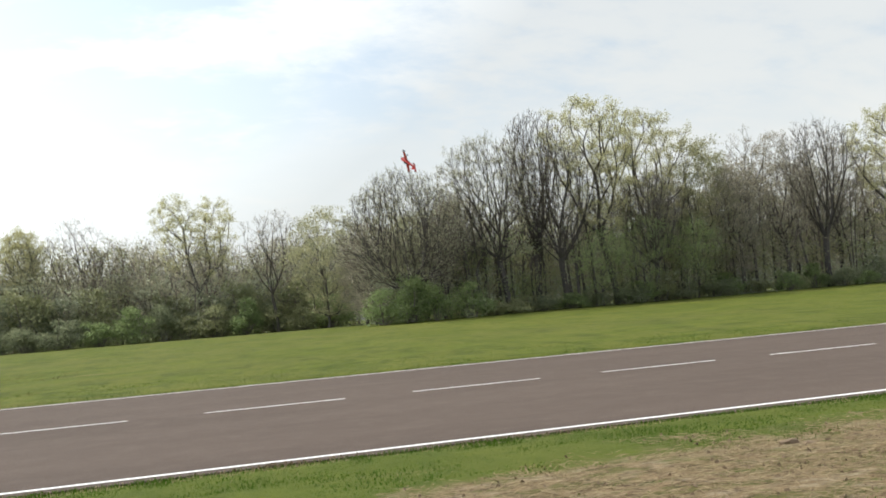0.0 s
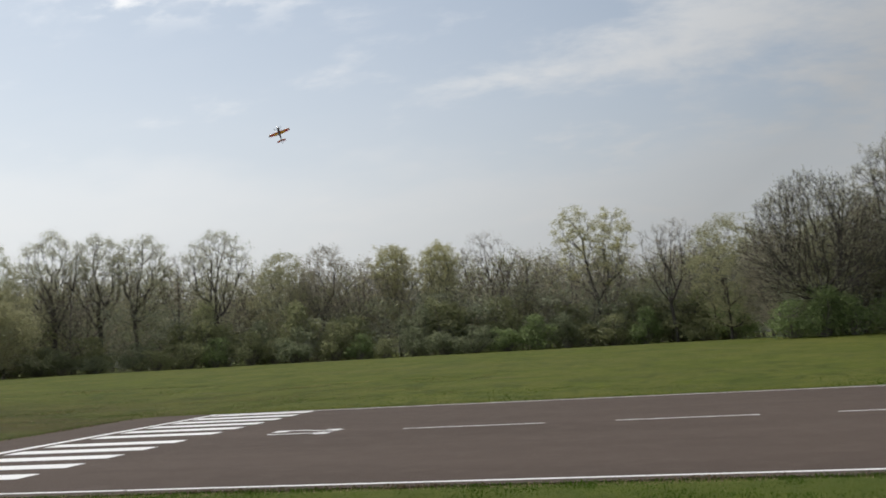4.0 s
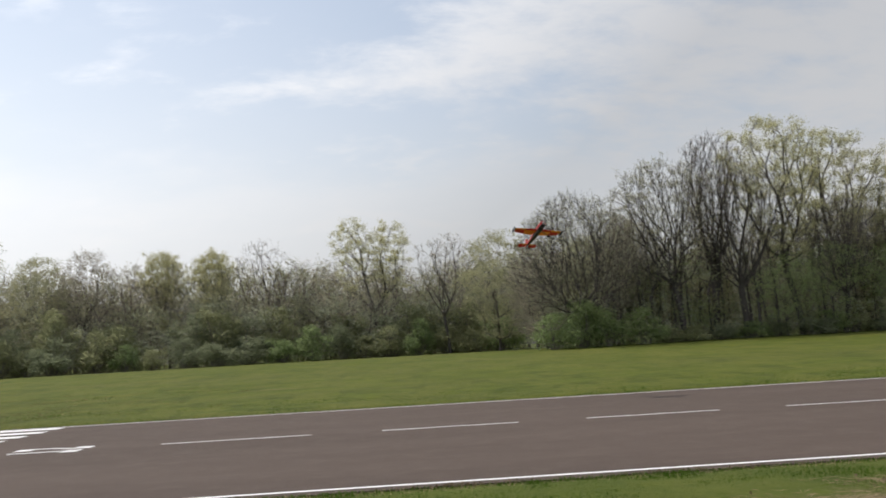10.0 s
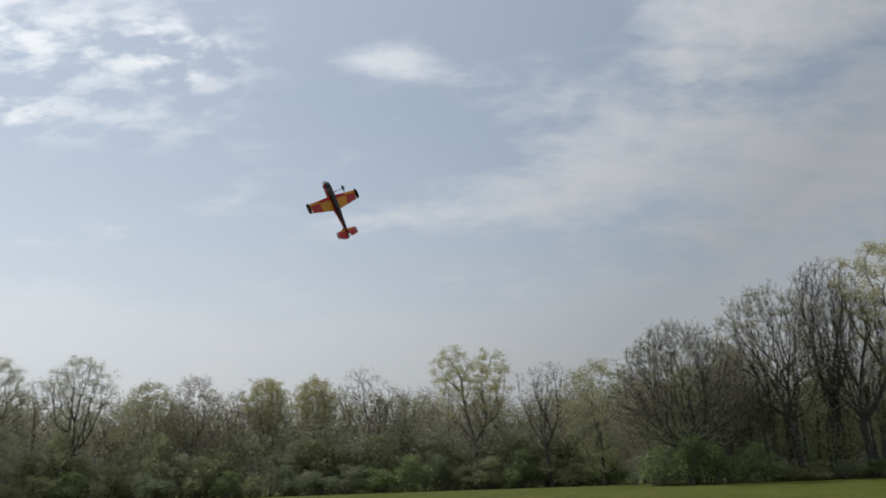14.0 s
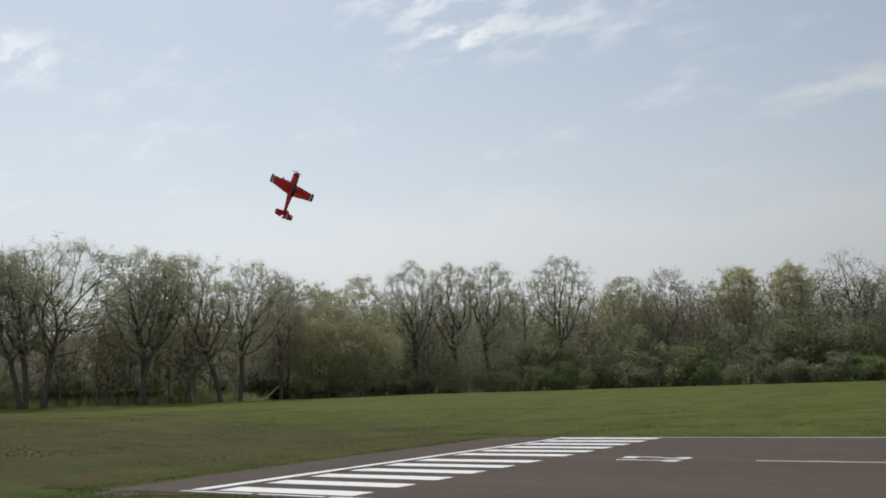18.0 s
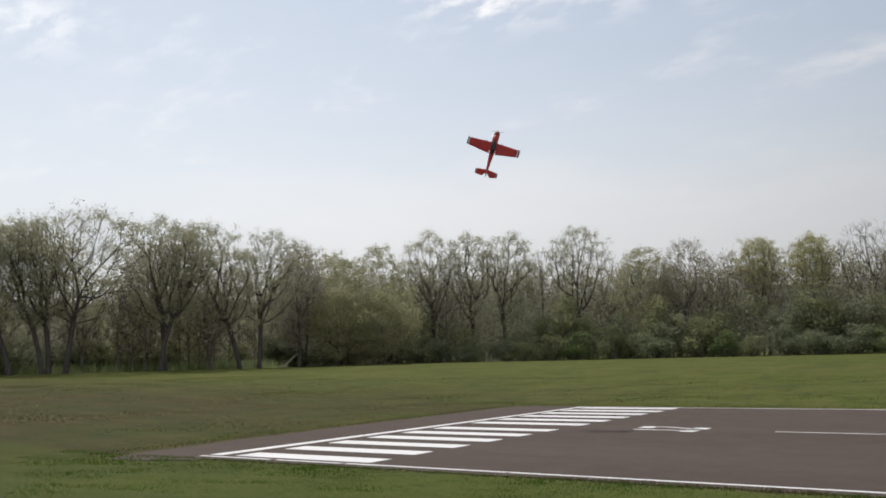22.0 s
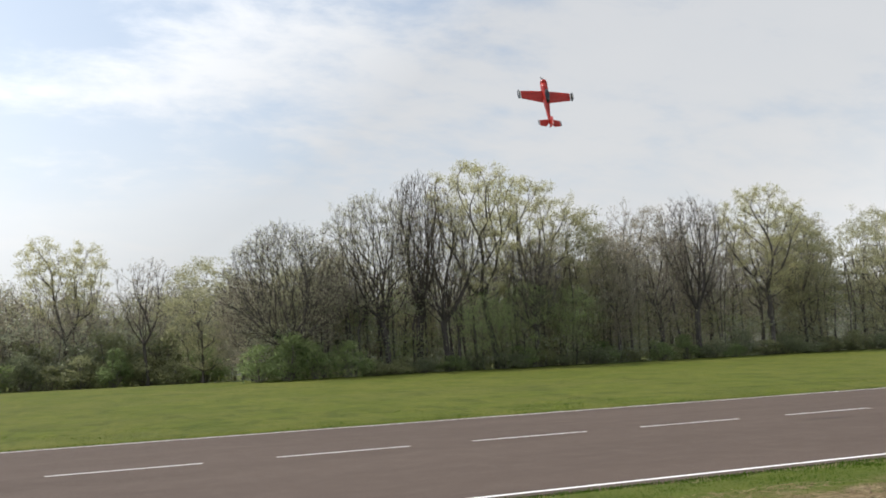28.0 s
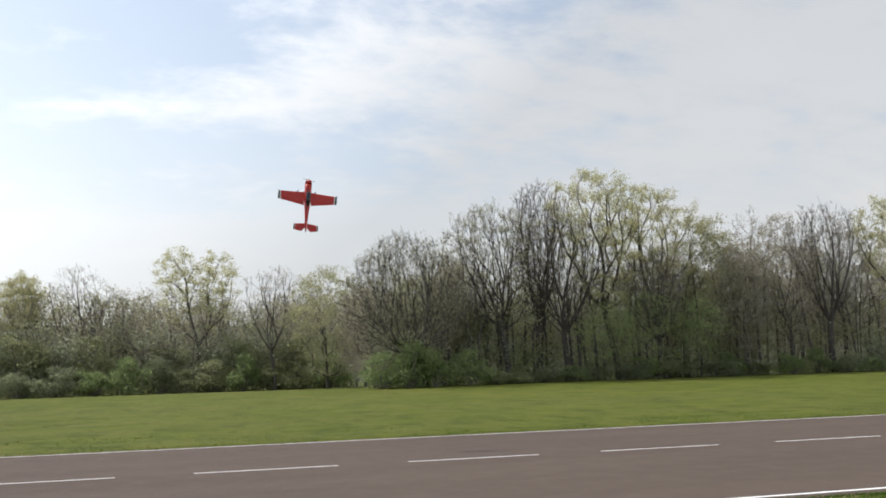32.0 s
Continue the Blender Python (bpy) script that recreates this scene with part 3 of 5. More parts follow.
# fork and crown base as shares of the height, height share of the widest part, then how finely it branches
FORMS = {
    "cotton": dict(straight=1, taper=0.48, fork=0.36, base=0.36, wide=0.60, carriers=60, clumps=90, per=9, lump=0.85, twigs=1, leaves=25000, spread=0.20, size=0.074, root=0.0145, bend=0.52, start=0.30),
    "grove": dict(straight=1, taper=0.48, fork=0.36, base=0.34, wide=0.62, carriers=60, clumps=84, per=9, lump=0.90, twigs=1, leaves=17000, spread=0.21, size=0.066, root=0.0165, bend=0.50, start=0.29),
    "oak": dict(straight=1, stray=0.45, taper=0.48, fork=0.27, base=0.12, wide=0.42, carriers=26, clumps=600, per=9, lump=0.70, twigs=3, leaves=17000, spread=0.15, size=0.060, thin=0.0095, root=0.0250, bend=0.60, rise=0.10, start=0.20),
    "budding": dict(straight=1, stray=0.45, taper=0.49, fork=0.32, base=0.34, wide=0.60, carriers=18, clumps=260, per=8, lump=0.70, twigs=3, leaves=13000, spread=0.15, size=0.062, root=0.0180, bend=0.62, start=0.27),
    "bareup": dict(straight=3, stray=0.40, taper=0.51, fork=0.30, base=0.34, wide=0.62, carriers=14, clumps=240, per=8, lump=0.70, twigs=3, leaves=2500, spread=0.12, size=0.060, root=0.0185, bend=0.62, start=0.25),
    "sparse": dict(straight=2, stray=0.45, fork=0.32, base=0.36, wide=0.65, carriers=10, clumps=80, per=8, lump=0.65, twigs=2, leaves=1800, spread=0.14, size=0.065, root=0.0130, bend=0.60, start=0.28),
    "slim": dict(straight=1, fork=0.80, base=0.30, wide=0.50, carriers=10, clumps=60, per=8, lump=0.60, twigs=2, leaves=3200, spread=0.15, size=0.066, root=0.0095, bend=0.60),
    "olive": dict(fork=0.42, base=0.12, wide=0.50, carriers=40, clumps=90, per=6, lump=1.1, twigs=1, leaves=17000, spread=0.25, size=0.095, root=0.0120, bend=0.58),
    "brown": dict(straight=1, fork=0.36, base=0.16, wide=0.52, carriers=16, clumps=120, per=7, lump=0.95, twigs=1, leaves=12500, spread=0.22, size=0.081, root=0.0150, bend=0.52, start=0.22),
    "fresh": dict(fork=0.40, base=0.20, wide=0.50, carriers=16, clumps=54, per=6, lump=0.95, twigs=1, leaves=5600, spread=0.28, size=0.078, root=0.0120, bend=0.58),
    "twin": dict(straight=1, taper=0.49, fork=0.33, base=0.46, wide=0.62, carriers=26, clumps=62, per=9, lump=0.90, twigs=1, leaves=18000, spread=0.22, size=0.078, root=0.0115, bend=0.55),
    "depth": dict(fork=0.45, base=0.10, wide=0.48, carriers=10, clumps=22, per=3, lump=1.1, twigs=0, leaves=1350, spread=0.40, size=0.125, root=0.0100, bend=0.60),
    "thicket": dict(fork=0.65, base=0.20, wide=0.55, carriers=8, clumps=21, per=5, lump=0.80, twigs=1, leaves=700, spread=0.25, size=0.100, root=0.0100, bend=0.62),
}


def crown_points(rng, form, h, w, n, best):
    """Points spread evenly through a domed crown, most of them near its outside."""
    m = n * 12
    s = rng.random(m) ** 0.8
    half = np.where(s > form["wide"], np.sqrt(np.maximum(0, 1 - ((s - form["wide"]) / (1 - form["wide"])) ** 2)), 0.42 + 0.58 * s / form["wide"])
    r = w / 2 * half * np.sqrt(rng.uniform(0.12 if best else 0.0, 1.0, m))
    a = rng.uniform(0, 2 * np.pi, m)
    # an uneven outline: some sectors reach farther than others
    r *= 1 + 0.12 * np.sin(2 * a + rng.uniform(0, 6)) + 0.09 * np.sin(3 * a + 4 * s + rng.uniform(0, 6))
    z = h * (form["base"] + (1 - form["base"]) * s)
    p = np.stack([r * np.cos(a), r * np.sin(a), z], axis=1)
    if not best:
        return p[:n]
    keep = [0]
    far = np.linalg.norm(p - p[0], axis=1)
    for _ in range(n - 1):
        i = int(np.argmax(far * rng.uniform(0.55, 1.0, m)))
        keep.append(i)
        far = np.minimum(far, np.linalg.norm(p - p[i], axis=1))
    return p[keep]


def branch_out(pts, nodes, parent, first, bend, rise=0.45):
    """Joins the points to what has grown, each by the short way back to the root."""
    nodes, parent = [np.array(p) for p in nodes], list(parent)
    cost = np.full(len(pts), 1e9)
    frm = np.zeros(len(pts), int)
    path = [0.0]
    for i in range(1, len(nodes)):
        path.append(path[parent[i]] + bend * float(np.linalg.norm(nodes[i] - nodes[parent[i]])))

    def reach(i):
        dv = pts - nodes[i]
        d = np.sqrt((dv * dv).sum(axis=1)) + rise * np.maximum(-dv[:, 2], 0) + path[i]
        better = d < cost
        cost[better], frm[better] = d[better], i

    for i in range(first, len(nodes)):
        reach(i)
    done = np.zeros(len(pts))
    for _ in range(len(pts)):
        j = int(np.argmin(cost + done))
        done[j] = 1e12
        i = int(frm[j])
        nodes.append(pts[j])
        parent.append(i)
        path.append(path[i] + bend * float(np.linalg.norm(pts[j] - nodes[i])))
        keep = cost[j]
        reach(len(nodes) - 1)
        cost[j] = keep
    return nodes, parent


def grow(rng, kind, h, w, dx=0.0, dy=0.0):
    """Limbs, twigs and leaf places of one tree, in metres from its foot; dx, dy: where its crown leans to."""
    form = FORMS[kind]
    n = 12
    top = form["fork"] * h
    sway = rng.normal(0, 0.010 * h, 2)
    ph = rng.uniform(0, 6)
    pull = min(0.75, form["fork"] * 1.2)
    nodes, parent = [], [-1] + list(range(n))
    for k in range(n + 1):
        s = k / n
        bow = math.sin(s * 3.1 + ph) - math.sin(ph)
        nodes.append(np.array((dx * pull * s ** 1.4 + sway[0] * bow, dy * pull * s ** 1.4 + sway[1] * bow, -0.15 + (top + 0.15) * s)))

    def place(p):
        t = np.clip(p[:, 2] / h, 0, 1) ** 0.9
        return p + np.stack([dx * t, dy * t, 0 * t], axis=1)

    if kind == "twin":
        def both(m, best):
            a = crown_points(rng, form, h, w * 0.60, m // 2, best) + np.array((-w * 0.27, 0, 0))
            b = crown_points(rng, form, h * 0.98, w * 0.62, m - m // 2, best) + np.array((w * 0.27, 0, 0))
            return np.concatenate([a, b])
        inner, outer = both(form["carriers"], False), both(form["clumps"], True)
    else:
        inner, outer = place(crown_points(rng, form, h, w * 0.80, form["carriers"], False)), place(crown_points(rng, form, h, w, form["clumps"], True))
    first = next(k for k in range(n + 1) if nodes[k][2] > form.get("start", 0.72 * form["base"]) * h or k == n)
    nodes, parent = branch_out(np.concatenate([inner, outer]), nodes, parent, min(first, n - 1), form["bend"], form.get("rise", 0.45))
    lumps = []
    for c in outer:
        q = rng.normal(0, 1, (form["per"], 3))
        q *= (form["lump"] * rng.uniform(0.35, 1.0, form["per"]) ** 0.5 / np.linalg.norm(q, axis=1))[:, None]
        q[:, 2] = np.where(q[:, 2] < 0, q[:, 2] * 0.22, q[:, 2] * 1.05)
        lumps.append(c + q * rng.uniform(0.65, 1.25))
    nodes, parent = branch_out(np.concatenate(lumps), nodes, parent, n, form["bend"], form.get("rise", 0.45))
    nodes, parent = np.array(nodes), np.array(parent)
    m = len(nodes)
    load, heavy = np.zeros(m), np.full(m, -1)
    for i in range(m - 1, 0, -1):
        load[i] = max(load[i], 1.0)
        p = parent[i]
        load[p] += load[i]
        if heavy[p] < 0 or load[i] > load[heavy[p]]:
            heavy[p] = i
    # limbs pulled straight between their forks
    for _ in range(form.get("straight", 0)):
        mid = np.nonzero((heavy >= 0) & (np.arange(m) > n))[0]
        nodes[mid] += 0.42 * ((nodes[parent[mid]] + nodes[heavy[mid]]) / 2 - nodes[mid])
    rad = np.maximum(form["root"] * h * (load / load[0]) ** form.get("taper", 0.52), form.get("thin", 0.0085))
    # the direction in which each joint is passed, so that limbs sweep instead of breaking
    to = np.zeros((m, 3))
    for i in range(1, m):
        a = nodes[i] - nodes[parent[i]]
        a = a / (np.linalg.norm(a) + 1e-9)
        b = nodes[heavy[i]] - nodes[i] if heavy[i] >= 0 else a
        b = b / (np.linalg.norm(b) + 1e-9)
        to[i] = a + b + np.array((0, 0, 0.12))
    to[0] = (0, 0, 1)
    to /= np.maximum(np.linalg.norm(to, axis=1), 1e-9)[:, None]
    ids = np.arange(1, m)
    pp = parent[1:]
    big = load[1:] >= 9
    limbs = []
    steps = 3
    length = np.linalg.norm(nodes[ids] - nodes[pp], axis=1)[:, None]
    side = heavy[pp] != ids
    ta = np.where(side[:, None], 0.45 * to[pp] + 0.55 * to[ids], to[pp]) * length * 0.65
    tb = to[ids] * length * 0.65
    r_from = np.minimum(rad[pp], rad[ids] * 1.45)
    prev, pr = nodes[pp], r_from
    for k in range(1, steps + 1):
        t = k / steps
        cur = (2 * t ** 3 - 3 * t ** 2 + 1) * nodes[pp] + (t ** 3 - 2 * t ** 2 + t) * ta + (3 * t ** 2 - 2 * t ** 3) * nodes[ids] + (t ** 3 - t ** 2) * tb
        cr = r_from + (rad[ids] - r_from) * t
        limbs.append((prev[big], cur[big], pr[big], cr[big]))
        prev, pr = cur, cr
    limbs = tuple(np.concatenate([s[i] for s in limbs]) for i in range(4))
    if kind != "depth" and kind != "thicket":     # the foot flares into the ground
        foot = limbs[0][:, 2] < 0.35
        limbs[2][foot] *= 1.35
    thin = ~big
    ends = np.nonzero(heavy < 0)[0]
    out = nodes[ends] - nodes[parent[ends]]
    out /= np.linalg.norm(out, axis=1)[:, None] + 1e-9
    ta, tb = [nodes[pp][thin]], [nodes[ids][thin]]
    ra, rb = [np.minimum(rad[pp], rad[ids] * 1.3)[thin]], [rad[ids][thin]]
    for _ in range(form["twigs"]):
        d = out * 0.8 + rng.normal(0, form.get("stray", 0.6), out.shape) + np.array((0, 0, 0.6))
        d *= (rng.uniform(0.22, 0.55, len(ends)) / np.linalg.norm(d, axis=1))[:, None]
        back = rng.uniform(0, 0.8, (len(ends), 1))
        a = nodes[ends] * (1 - back) + nodes[parent[ends]] * back
        ta.append(a)
        tb.append(a + d)
        ra.append(np.full(len(ends), form.get("thin", 0.0085)))
        rb.append(np.full(len(ends), 0.0045))
    twigs = tuple(np.concatenate(v) for v in (ta, tb, ra, rb))
    pick = rng.integers(len(ids[thin]) if form["twigs"] else 0, len(twigs[0]), form["leaves"])
    t = rng.uniform(0.05, 1.15, (form["leaves"], 1))
    leaves = twigs[0][pick] * (1 - t) + twigs[1][pick] * t + rng.normal(0, form["spread"], (form["leaves"], 3)) * np.array((1, 1, 0.75))
    return limbs, twigs, leaves


WORDS = {
    "cotton": "tall cottonwood with pale yellow-green spring leaves", "grove": "spreading cottonwood with dark sinuous limbs and thin pale leaves",
    "oak": "large spreading oak with bare grey branches and few buds", "budding": "tall oak with fanned grey limbs and pale green buds",
    "bareup": "tall bare tree with upright grey fanned branches", "slim": "slender wood-edge tree with thin brown buds",
    "sparse": "bare grey tree with a thin fan of branches", "olive": "young leafing tree with a full olive-green crown", "fresh": "young fresh-green sapling under taller trees", "brown": "broad tree with brownish buds and tangled limbs",
    "twin": "forked cottonwood with two pale leafy heads",
}
CROWN = {"cotton": M_LEAF_PALE, "grove": M_LEAF_SILVER, "oak": M_LEAF_SILVER, "budding": M_LEAF_SILVER, "bareup": M_LEAF_BUD, "slim": M_LEAF_BUD, "sparse": M_LEAF_BUD, "olive": M_LEAF_OLIVE, "fresh": M_LEAF_FRESH, "brown": M_LEAF_TWIGGY, "twin": M_LEAF_PALE}
TREES = []


def tree(kind, x, y, height, width, dx=0.0, dy=0.0):
    """A tree of that kind, height and crown width on the ground at x, y; its crown may lean to dx, dy."""
    rng = np.random.default_rng(100 + 17 * len(TREES))
    limbs, twigs, leaves = grow(rng, kind, height, width, dx, dy)
    root = new("tree")
    root.empty_display_size = 0.5
    root.location = (x, y, ground_z(x, y) - 0.05)
    tagged(root, WORDS[kind], "tree", "trees at the edge of the wood")
    TREES.append(root)
    thick = limbs[3] > 0.05
    v, f = tube_mesh(*(a[thick] for a in limbs), 7)
    v2, f2 = tube_mesh(*(a[~thick] for a in limbs), 4)
    bark_of = M_BARK_OAK if kind in ("oak", "budding", "bareup") else M_BARK
    pieces = [("trunk", mesh_of("trunk", np.concatenate([v, v2]), f.tolist() + (f2 + len(v)).tolist(), bark_of))]
    v, f = tube_mesh(*twigs, 3)
    pieces.append(("branchwork", mesh_of("branchwork", v, f, M_TWIG_DARK if kind in ("oak", "budding", "bareup", "grove") else M_TWIG)))
    v, f = leaf_tris(leaves, FORMS[kind]["size"], rng)
    pieces.append(("foliage", mesh_of("foliage", v, f, CROWN[kind])))
    for name, me in pieces:
        ob = new(name, me)
        ob.parent = root


def build_trees():
    # the nearer wood, from its corner along the strip
    tree("oak", 15.3, 75.0, 12.4, 12.2, -0.2)
    tree("budding", 24.3, 76.0, 15.2, 8.6, -1.6)
    tree("bareup", 27.6, 77.0, 17.6, 6.6, 0.2)
    tree("bareup", 29.4, 75.5, 14.6, 9.0, 0.6)
    tree("cotton", 34.0, 75.0, 18.3, 8.6, -1.9)
    tree("cotton", 39.6, 77.0, 17.3, 8.4, -1.0)
    tree("bareup", 37.4, 74.6, 11.0, 6.0)
    tree("olive", 44.6, 77.0, 14.6, 5.4)
    tree("slim", 48.6, 76.0, 15.3, 4.4)
    tree("brown", 46.6, 75.0, 12.0, 5.0)
    tree("brown", 52.6, 77.0, 14.8, 6.4, -0.4)
    tree("bareup", 56.4, 76.0, 15.8, 7.8)
    tree("brown", 60.0, 79.0, 14.6, 6.0)
    tree("cotton", 64.4, 75.0, 16.9, 8.4)
    tree("olive", 69.6, 76.0, 14.4, 6.6)
    tree("slim", 73.6, 78.0, 14.8, 4.6)
    tree("olive", 80.2, 75.0, 15.2, 10.0)
    tree("olive", 74.5, 80.0, 13.8, 7.0)
    tree("brown", 68.0, 81.0, 13.8, 6.8)
    tree("olive", 85.6, 79.0, 15.0, 8.0)
    tree("brown", 56.5, 81.0, 13.0, 7.0)
    tree("brown", 49.0, 81.0, 12.4, 6.6)
    tree("brown", 88.5, 77.0, 15.4, 8.0)
    tree("fresh", 36.4, 74.4, 7.4, 4.6)
    tree("fresh", 41.6, 74.6, 6.8, 4.6)
    tree("fresh", 32.4, 74.4, 6.4, 4.2)
    tree("slim", 19.3, 77.0, 9.6, 3.8)
    tree("brown", 13.4, 81.0, 9.2, 5.6)
    tree("olive", 17.4, 82.0, 9.6, 5.4)
    tree("brown", 20.8, 79.0, 10.6, 5.0)
    tree("slim", 32.0, 79.0, 10.4, 4.0)
    tree("brown", 42.0, 80.0, 12.4, 5.2)
    # the farther wood behind the bay in the field
    tree("olive", 10.5, 92.0, 11.6, 7.2)
    tree("sparse", 5.6, 96.0, 12.4, 7.2)
    tree("brown", 13.6, 88.0, 8.8, 5.0)
    tree("twin", -2.2, 102.0, 15.0, 7.6)
    tree("sparse", -14.6, 104.0, 13.6, 6.6)
    tree("slim", -9.9, 104.0, 11.0, 4.4)
    tree("cotton", -20.2, 104.0, 12.7, 4.8)
    tree("cotton", -25.6, 106.0, 12.9, 4.6, -0.6)
    tree("slim", -29.4, 106.0, 11.8, 3.6)
    tree("brown", -33.5, 102.0, 13.2, 5.6)
    tree("olive", -38.6, 102.0, 12.7, 5.8)
    tree("grove", -45.2, 98.0, 15.2, 7.2)
    tree("slim", -49.8, 98.0, 13.2, 4.0)
    tree("grove", -53.0, 95.5, 14.9, 6.0, 0.4)
    tree("grove", -57.2, 94.0, 15.2, 6.4, -0.3)
    tree("grove", -61.0, 91.0, 15.4, 6.4, -0.6)
    tree("olive", -64.6, 85.0, 13.4, 7.2)
    tree("olive", -67.0, 79.0, 12.6, 6.2)
    tree("slim", -63.2, 70.6, 12.6, 4.6)
    tree("brown", -61.6, 68.0, 11.8, 5.0)
    tree("olive", -59.6, 71.5, 7.6, 6.2)
    tree("olive", -57.6, 76.5, 7.2, 6.4)
    tree("olive", -62.0, 76.0, 10.6, 7.0)
    tree("brown", -66.0, 72.0, 10.8, 6.0)
    tree("olive", -60.6, 82.0, 8.4, 7.0)
    # the open grove off the strip's end
    tree("grove", -59.6, 60.3, 12.1, 7.2, 0.8, 0.8)
    tree("grove", -59.8, 58.2, 12.7, 7.6, -2.3, -2.2)
    tree("grove", -61.6, 51.4, 12.7, 7.4, -0.4, -0.4)
    tree("grove", -61.2, 50.6, 11.7, 5.6, 1.2, 1.4)
    tree("grove", -63.6, 43.4, 12.6, 9.6, 1.0, 1.2)
    tree("grove", -64.2, 42.4, 11.7, 6.2, -0.8, -1.0)
    tree("grove", -64.4, 42.0, 11.5, 5.4, -1.2, -1.6)
    tree("grove", -65.8, 40.2, 12.2, 6.6, -1.8, -2.6)
    tree("slim", -74.6, 40.6, 9.6, 4.4)
    tree("sparse", -75.0, 37.0, 9.4, 5.4)
    tree("slim", -70.5, 41.5, 10.5, 4.6)
    tree("slim", -69.0, 47.5, 10.8, 4.6)
    tree("brown", -68.0, 54.5, 10.6, 5.4)
    tree("slim", -66.5, 60.5, 11.4, 4.4)


build_trees()


def bush_meshes(seed, leaf):
    """Stems and foliage of a rounded shrub 1 high and 1 across, in several leafy lobes."""
    rng, nrng = random.Random(seed), np.random.default_rng(seed)
    segs, lobes = [], []
    for i in range(15):
        a, rr = rng.uniform(0, 6.28), 0.36 * rng.random() ** 0.6
        c = Vector((rr * math.cos(a), rr * math.sin(a), rng.uniform(0.22, 0.84) * (1.08 - rr)))
        lobes.append((c, rng.uniform(0.11, 0.20)))
        foot = Vector((c.x * 0.25, c.y * 0.25, 0))
        mid = foot.lerp(c, 0.55) + Vector((rng.gauss(0, 0.03), rng.gauss(0, 0.03), 0.04))
        segs += [(foot, mid, 0.010, 0.007, 0), (mid, c, 0.007, 0.003, 0)]
        for _ in range(4):
            tip = c + Vector((rng.gauss(0, 1), rng.gauss(0, 1), rng.gauss(0.3, 1))).normalized() * lobes[-1][1] * 1.15
            segs.append((mid.lerp(c, rng.uniform(0.4, 1)), tip, 0.003, 0.0012, 1))
    v, f = tubes(segs, lambda lv: 4 if lv == 0 else 3)
    cs = []
    for c, r in lobes:
        n = int(185 * (r / 0.16) ** 2)
        d = nrng.normal(size=(n, 3))
        d /= np.linalg.norm(d, axis=1)[:, None]
        cs.append(np.array(c[:]) + d * r * nrng.uniform(0.2, 1.15, n)[:, None] ** 0.6 * np.array([1, 1, 0.85]))
    low = nrng.normal(0, 0.2, (500, 3))
    low[:, 2] = nrng.uniform(0.02, 0.45, 500)
    cs = np.concatenate(cs + [low])
    cs[:, 2] = np.maximum(cs[:, 2], 0.01)
    lv, lf = leaf_tris(cs, 0.026, nrng)
    return mesh_of("stem", v, f, M_TWIG), mesh_of("foliage", lv, lf, leaf)


def build_bushes():
    rng = random.Random(77)
    stock = {}
    for leaf, key in ((M_LEAF_BUSH, "green"), (M_LEAF_BUSH, "fresh"), (M_LEAF_DARK, "dark"), (M_LEAF_MOSS, "olive")):
        stock[key] = [bush_meshes(5 + i + len(key) * 13, leaf) for i in range(3)]
    words = {"fresh": "bright fresh-green rounded shrub at the wood corner", "green": "fresh green rounded shrub at the wood edge", "dark": "dark green shrub in the wood's shade", "olive": "olive-green budding shrub at the wood edge"}

    def bush(key, x, y, w, h):
        root = new("shrub")
        root.matrix_world = pose(x, y, ground_z(x, y) - 0.03, 0, 0, rng.uniform(0, 360)) @ Matrix.Diagonal((w, w, h, 1))
        tagged(root, words[key], "shrub", "shrubs along the wood")
        stems, fol = stock[key][rng.randrange(3)]
        for name, me in (("stem", stems), ("foliage", fol)):
            ob = new(name, me)
            ob.parent = root

    # the bright clump at the corner of the nearer wood
    for x, y, w, h in ((12.6, 72.5, 4.6, 3.4), (14.6, 72.0, 4.8, 4.6), (17.0, 72.6, 4.6, 4.0), (20.0, 72.8, 4.6, 3.4), (15.4, 74.5, 5, 5.0)):
        bush("fresh", x, y, w, h)
    # foot of the nearer wood
    x = 22.5
    while x < 92:
        bush(rng.choice(("dark", "olive", "dark", "green", "olive")), x, 73.6 + rng.uniform(-0.5, 1.8), rng.uniform(3.0, 5.0), rng.uniform(1.4, 3.2))
        x += rng.uniform(1.7, 2.8)
    # foot of the farther wood, behind the bay in the field: rounded domes in two uneven tiers
    x = 11.0
    while x > -66:
        y = 96.5 - 0.0026 * x * x + rng.uniform(-1.2, 1.2)
        bush(rng.choice(("dark", "olive", "olive", "dark", "green")), x, y, rng.uniform(3.6, 6.4), rng.uniform(2.4, 5.0))
        if rng.random() < 0.8:
            bush(rng.choice(("dark", "olive", "olive")), x + rng.uniform(-1, 1), y + 4.0, rng.uniform(5.0, 8.0), rng.uniform(4.6, 8.4))
        x -= rng.uniform(2.3, 3.5)
    # low growth behind the open grove
    for i in range(26):
        t = i / 25
        bush(rng.choice(("dark", "olive", "olive")), -63 - 12 * t + rng.uniform(-1, 1), 78 - 44 * t + rng.uniform(-1, 1), rng.uniform(3.5, 5.5), rng.uniform(2.0, 4.2))


build_bushes()


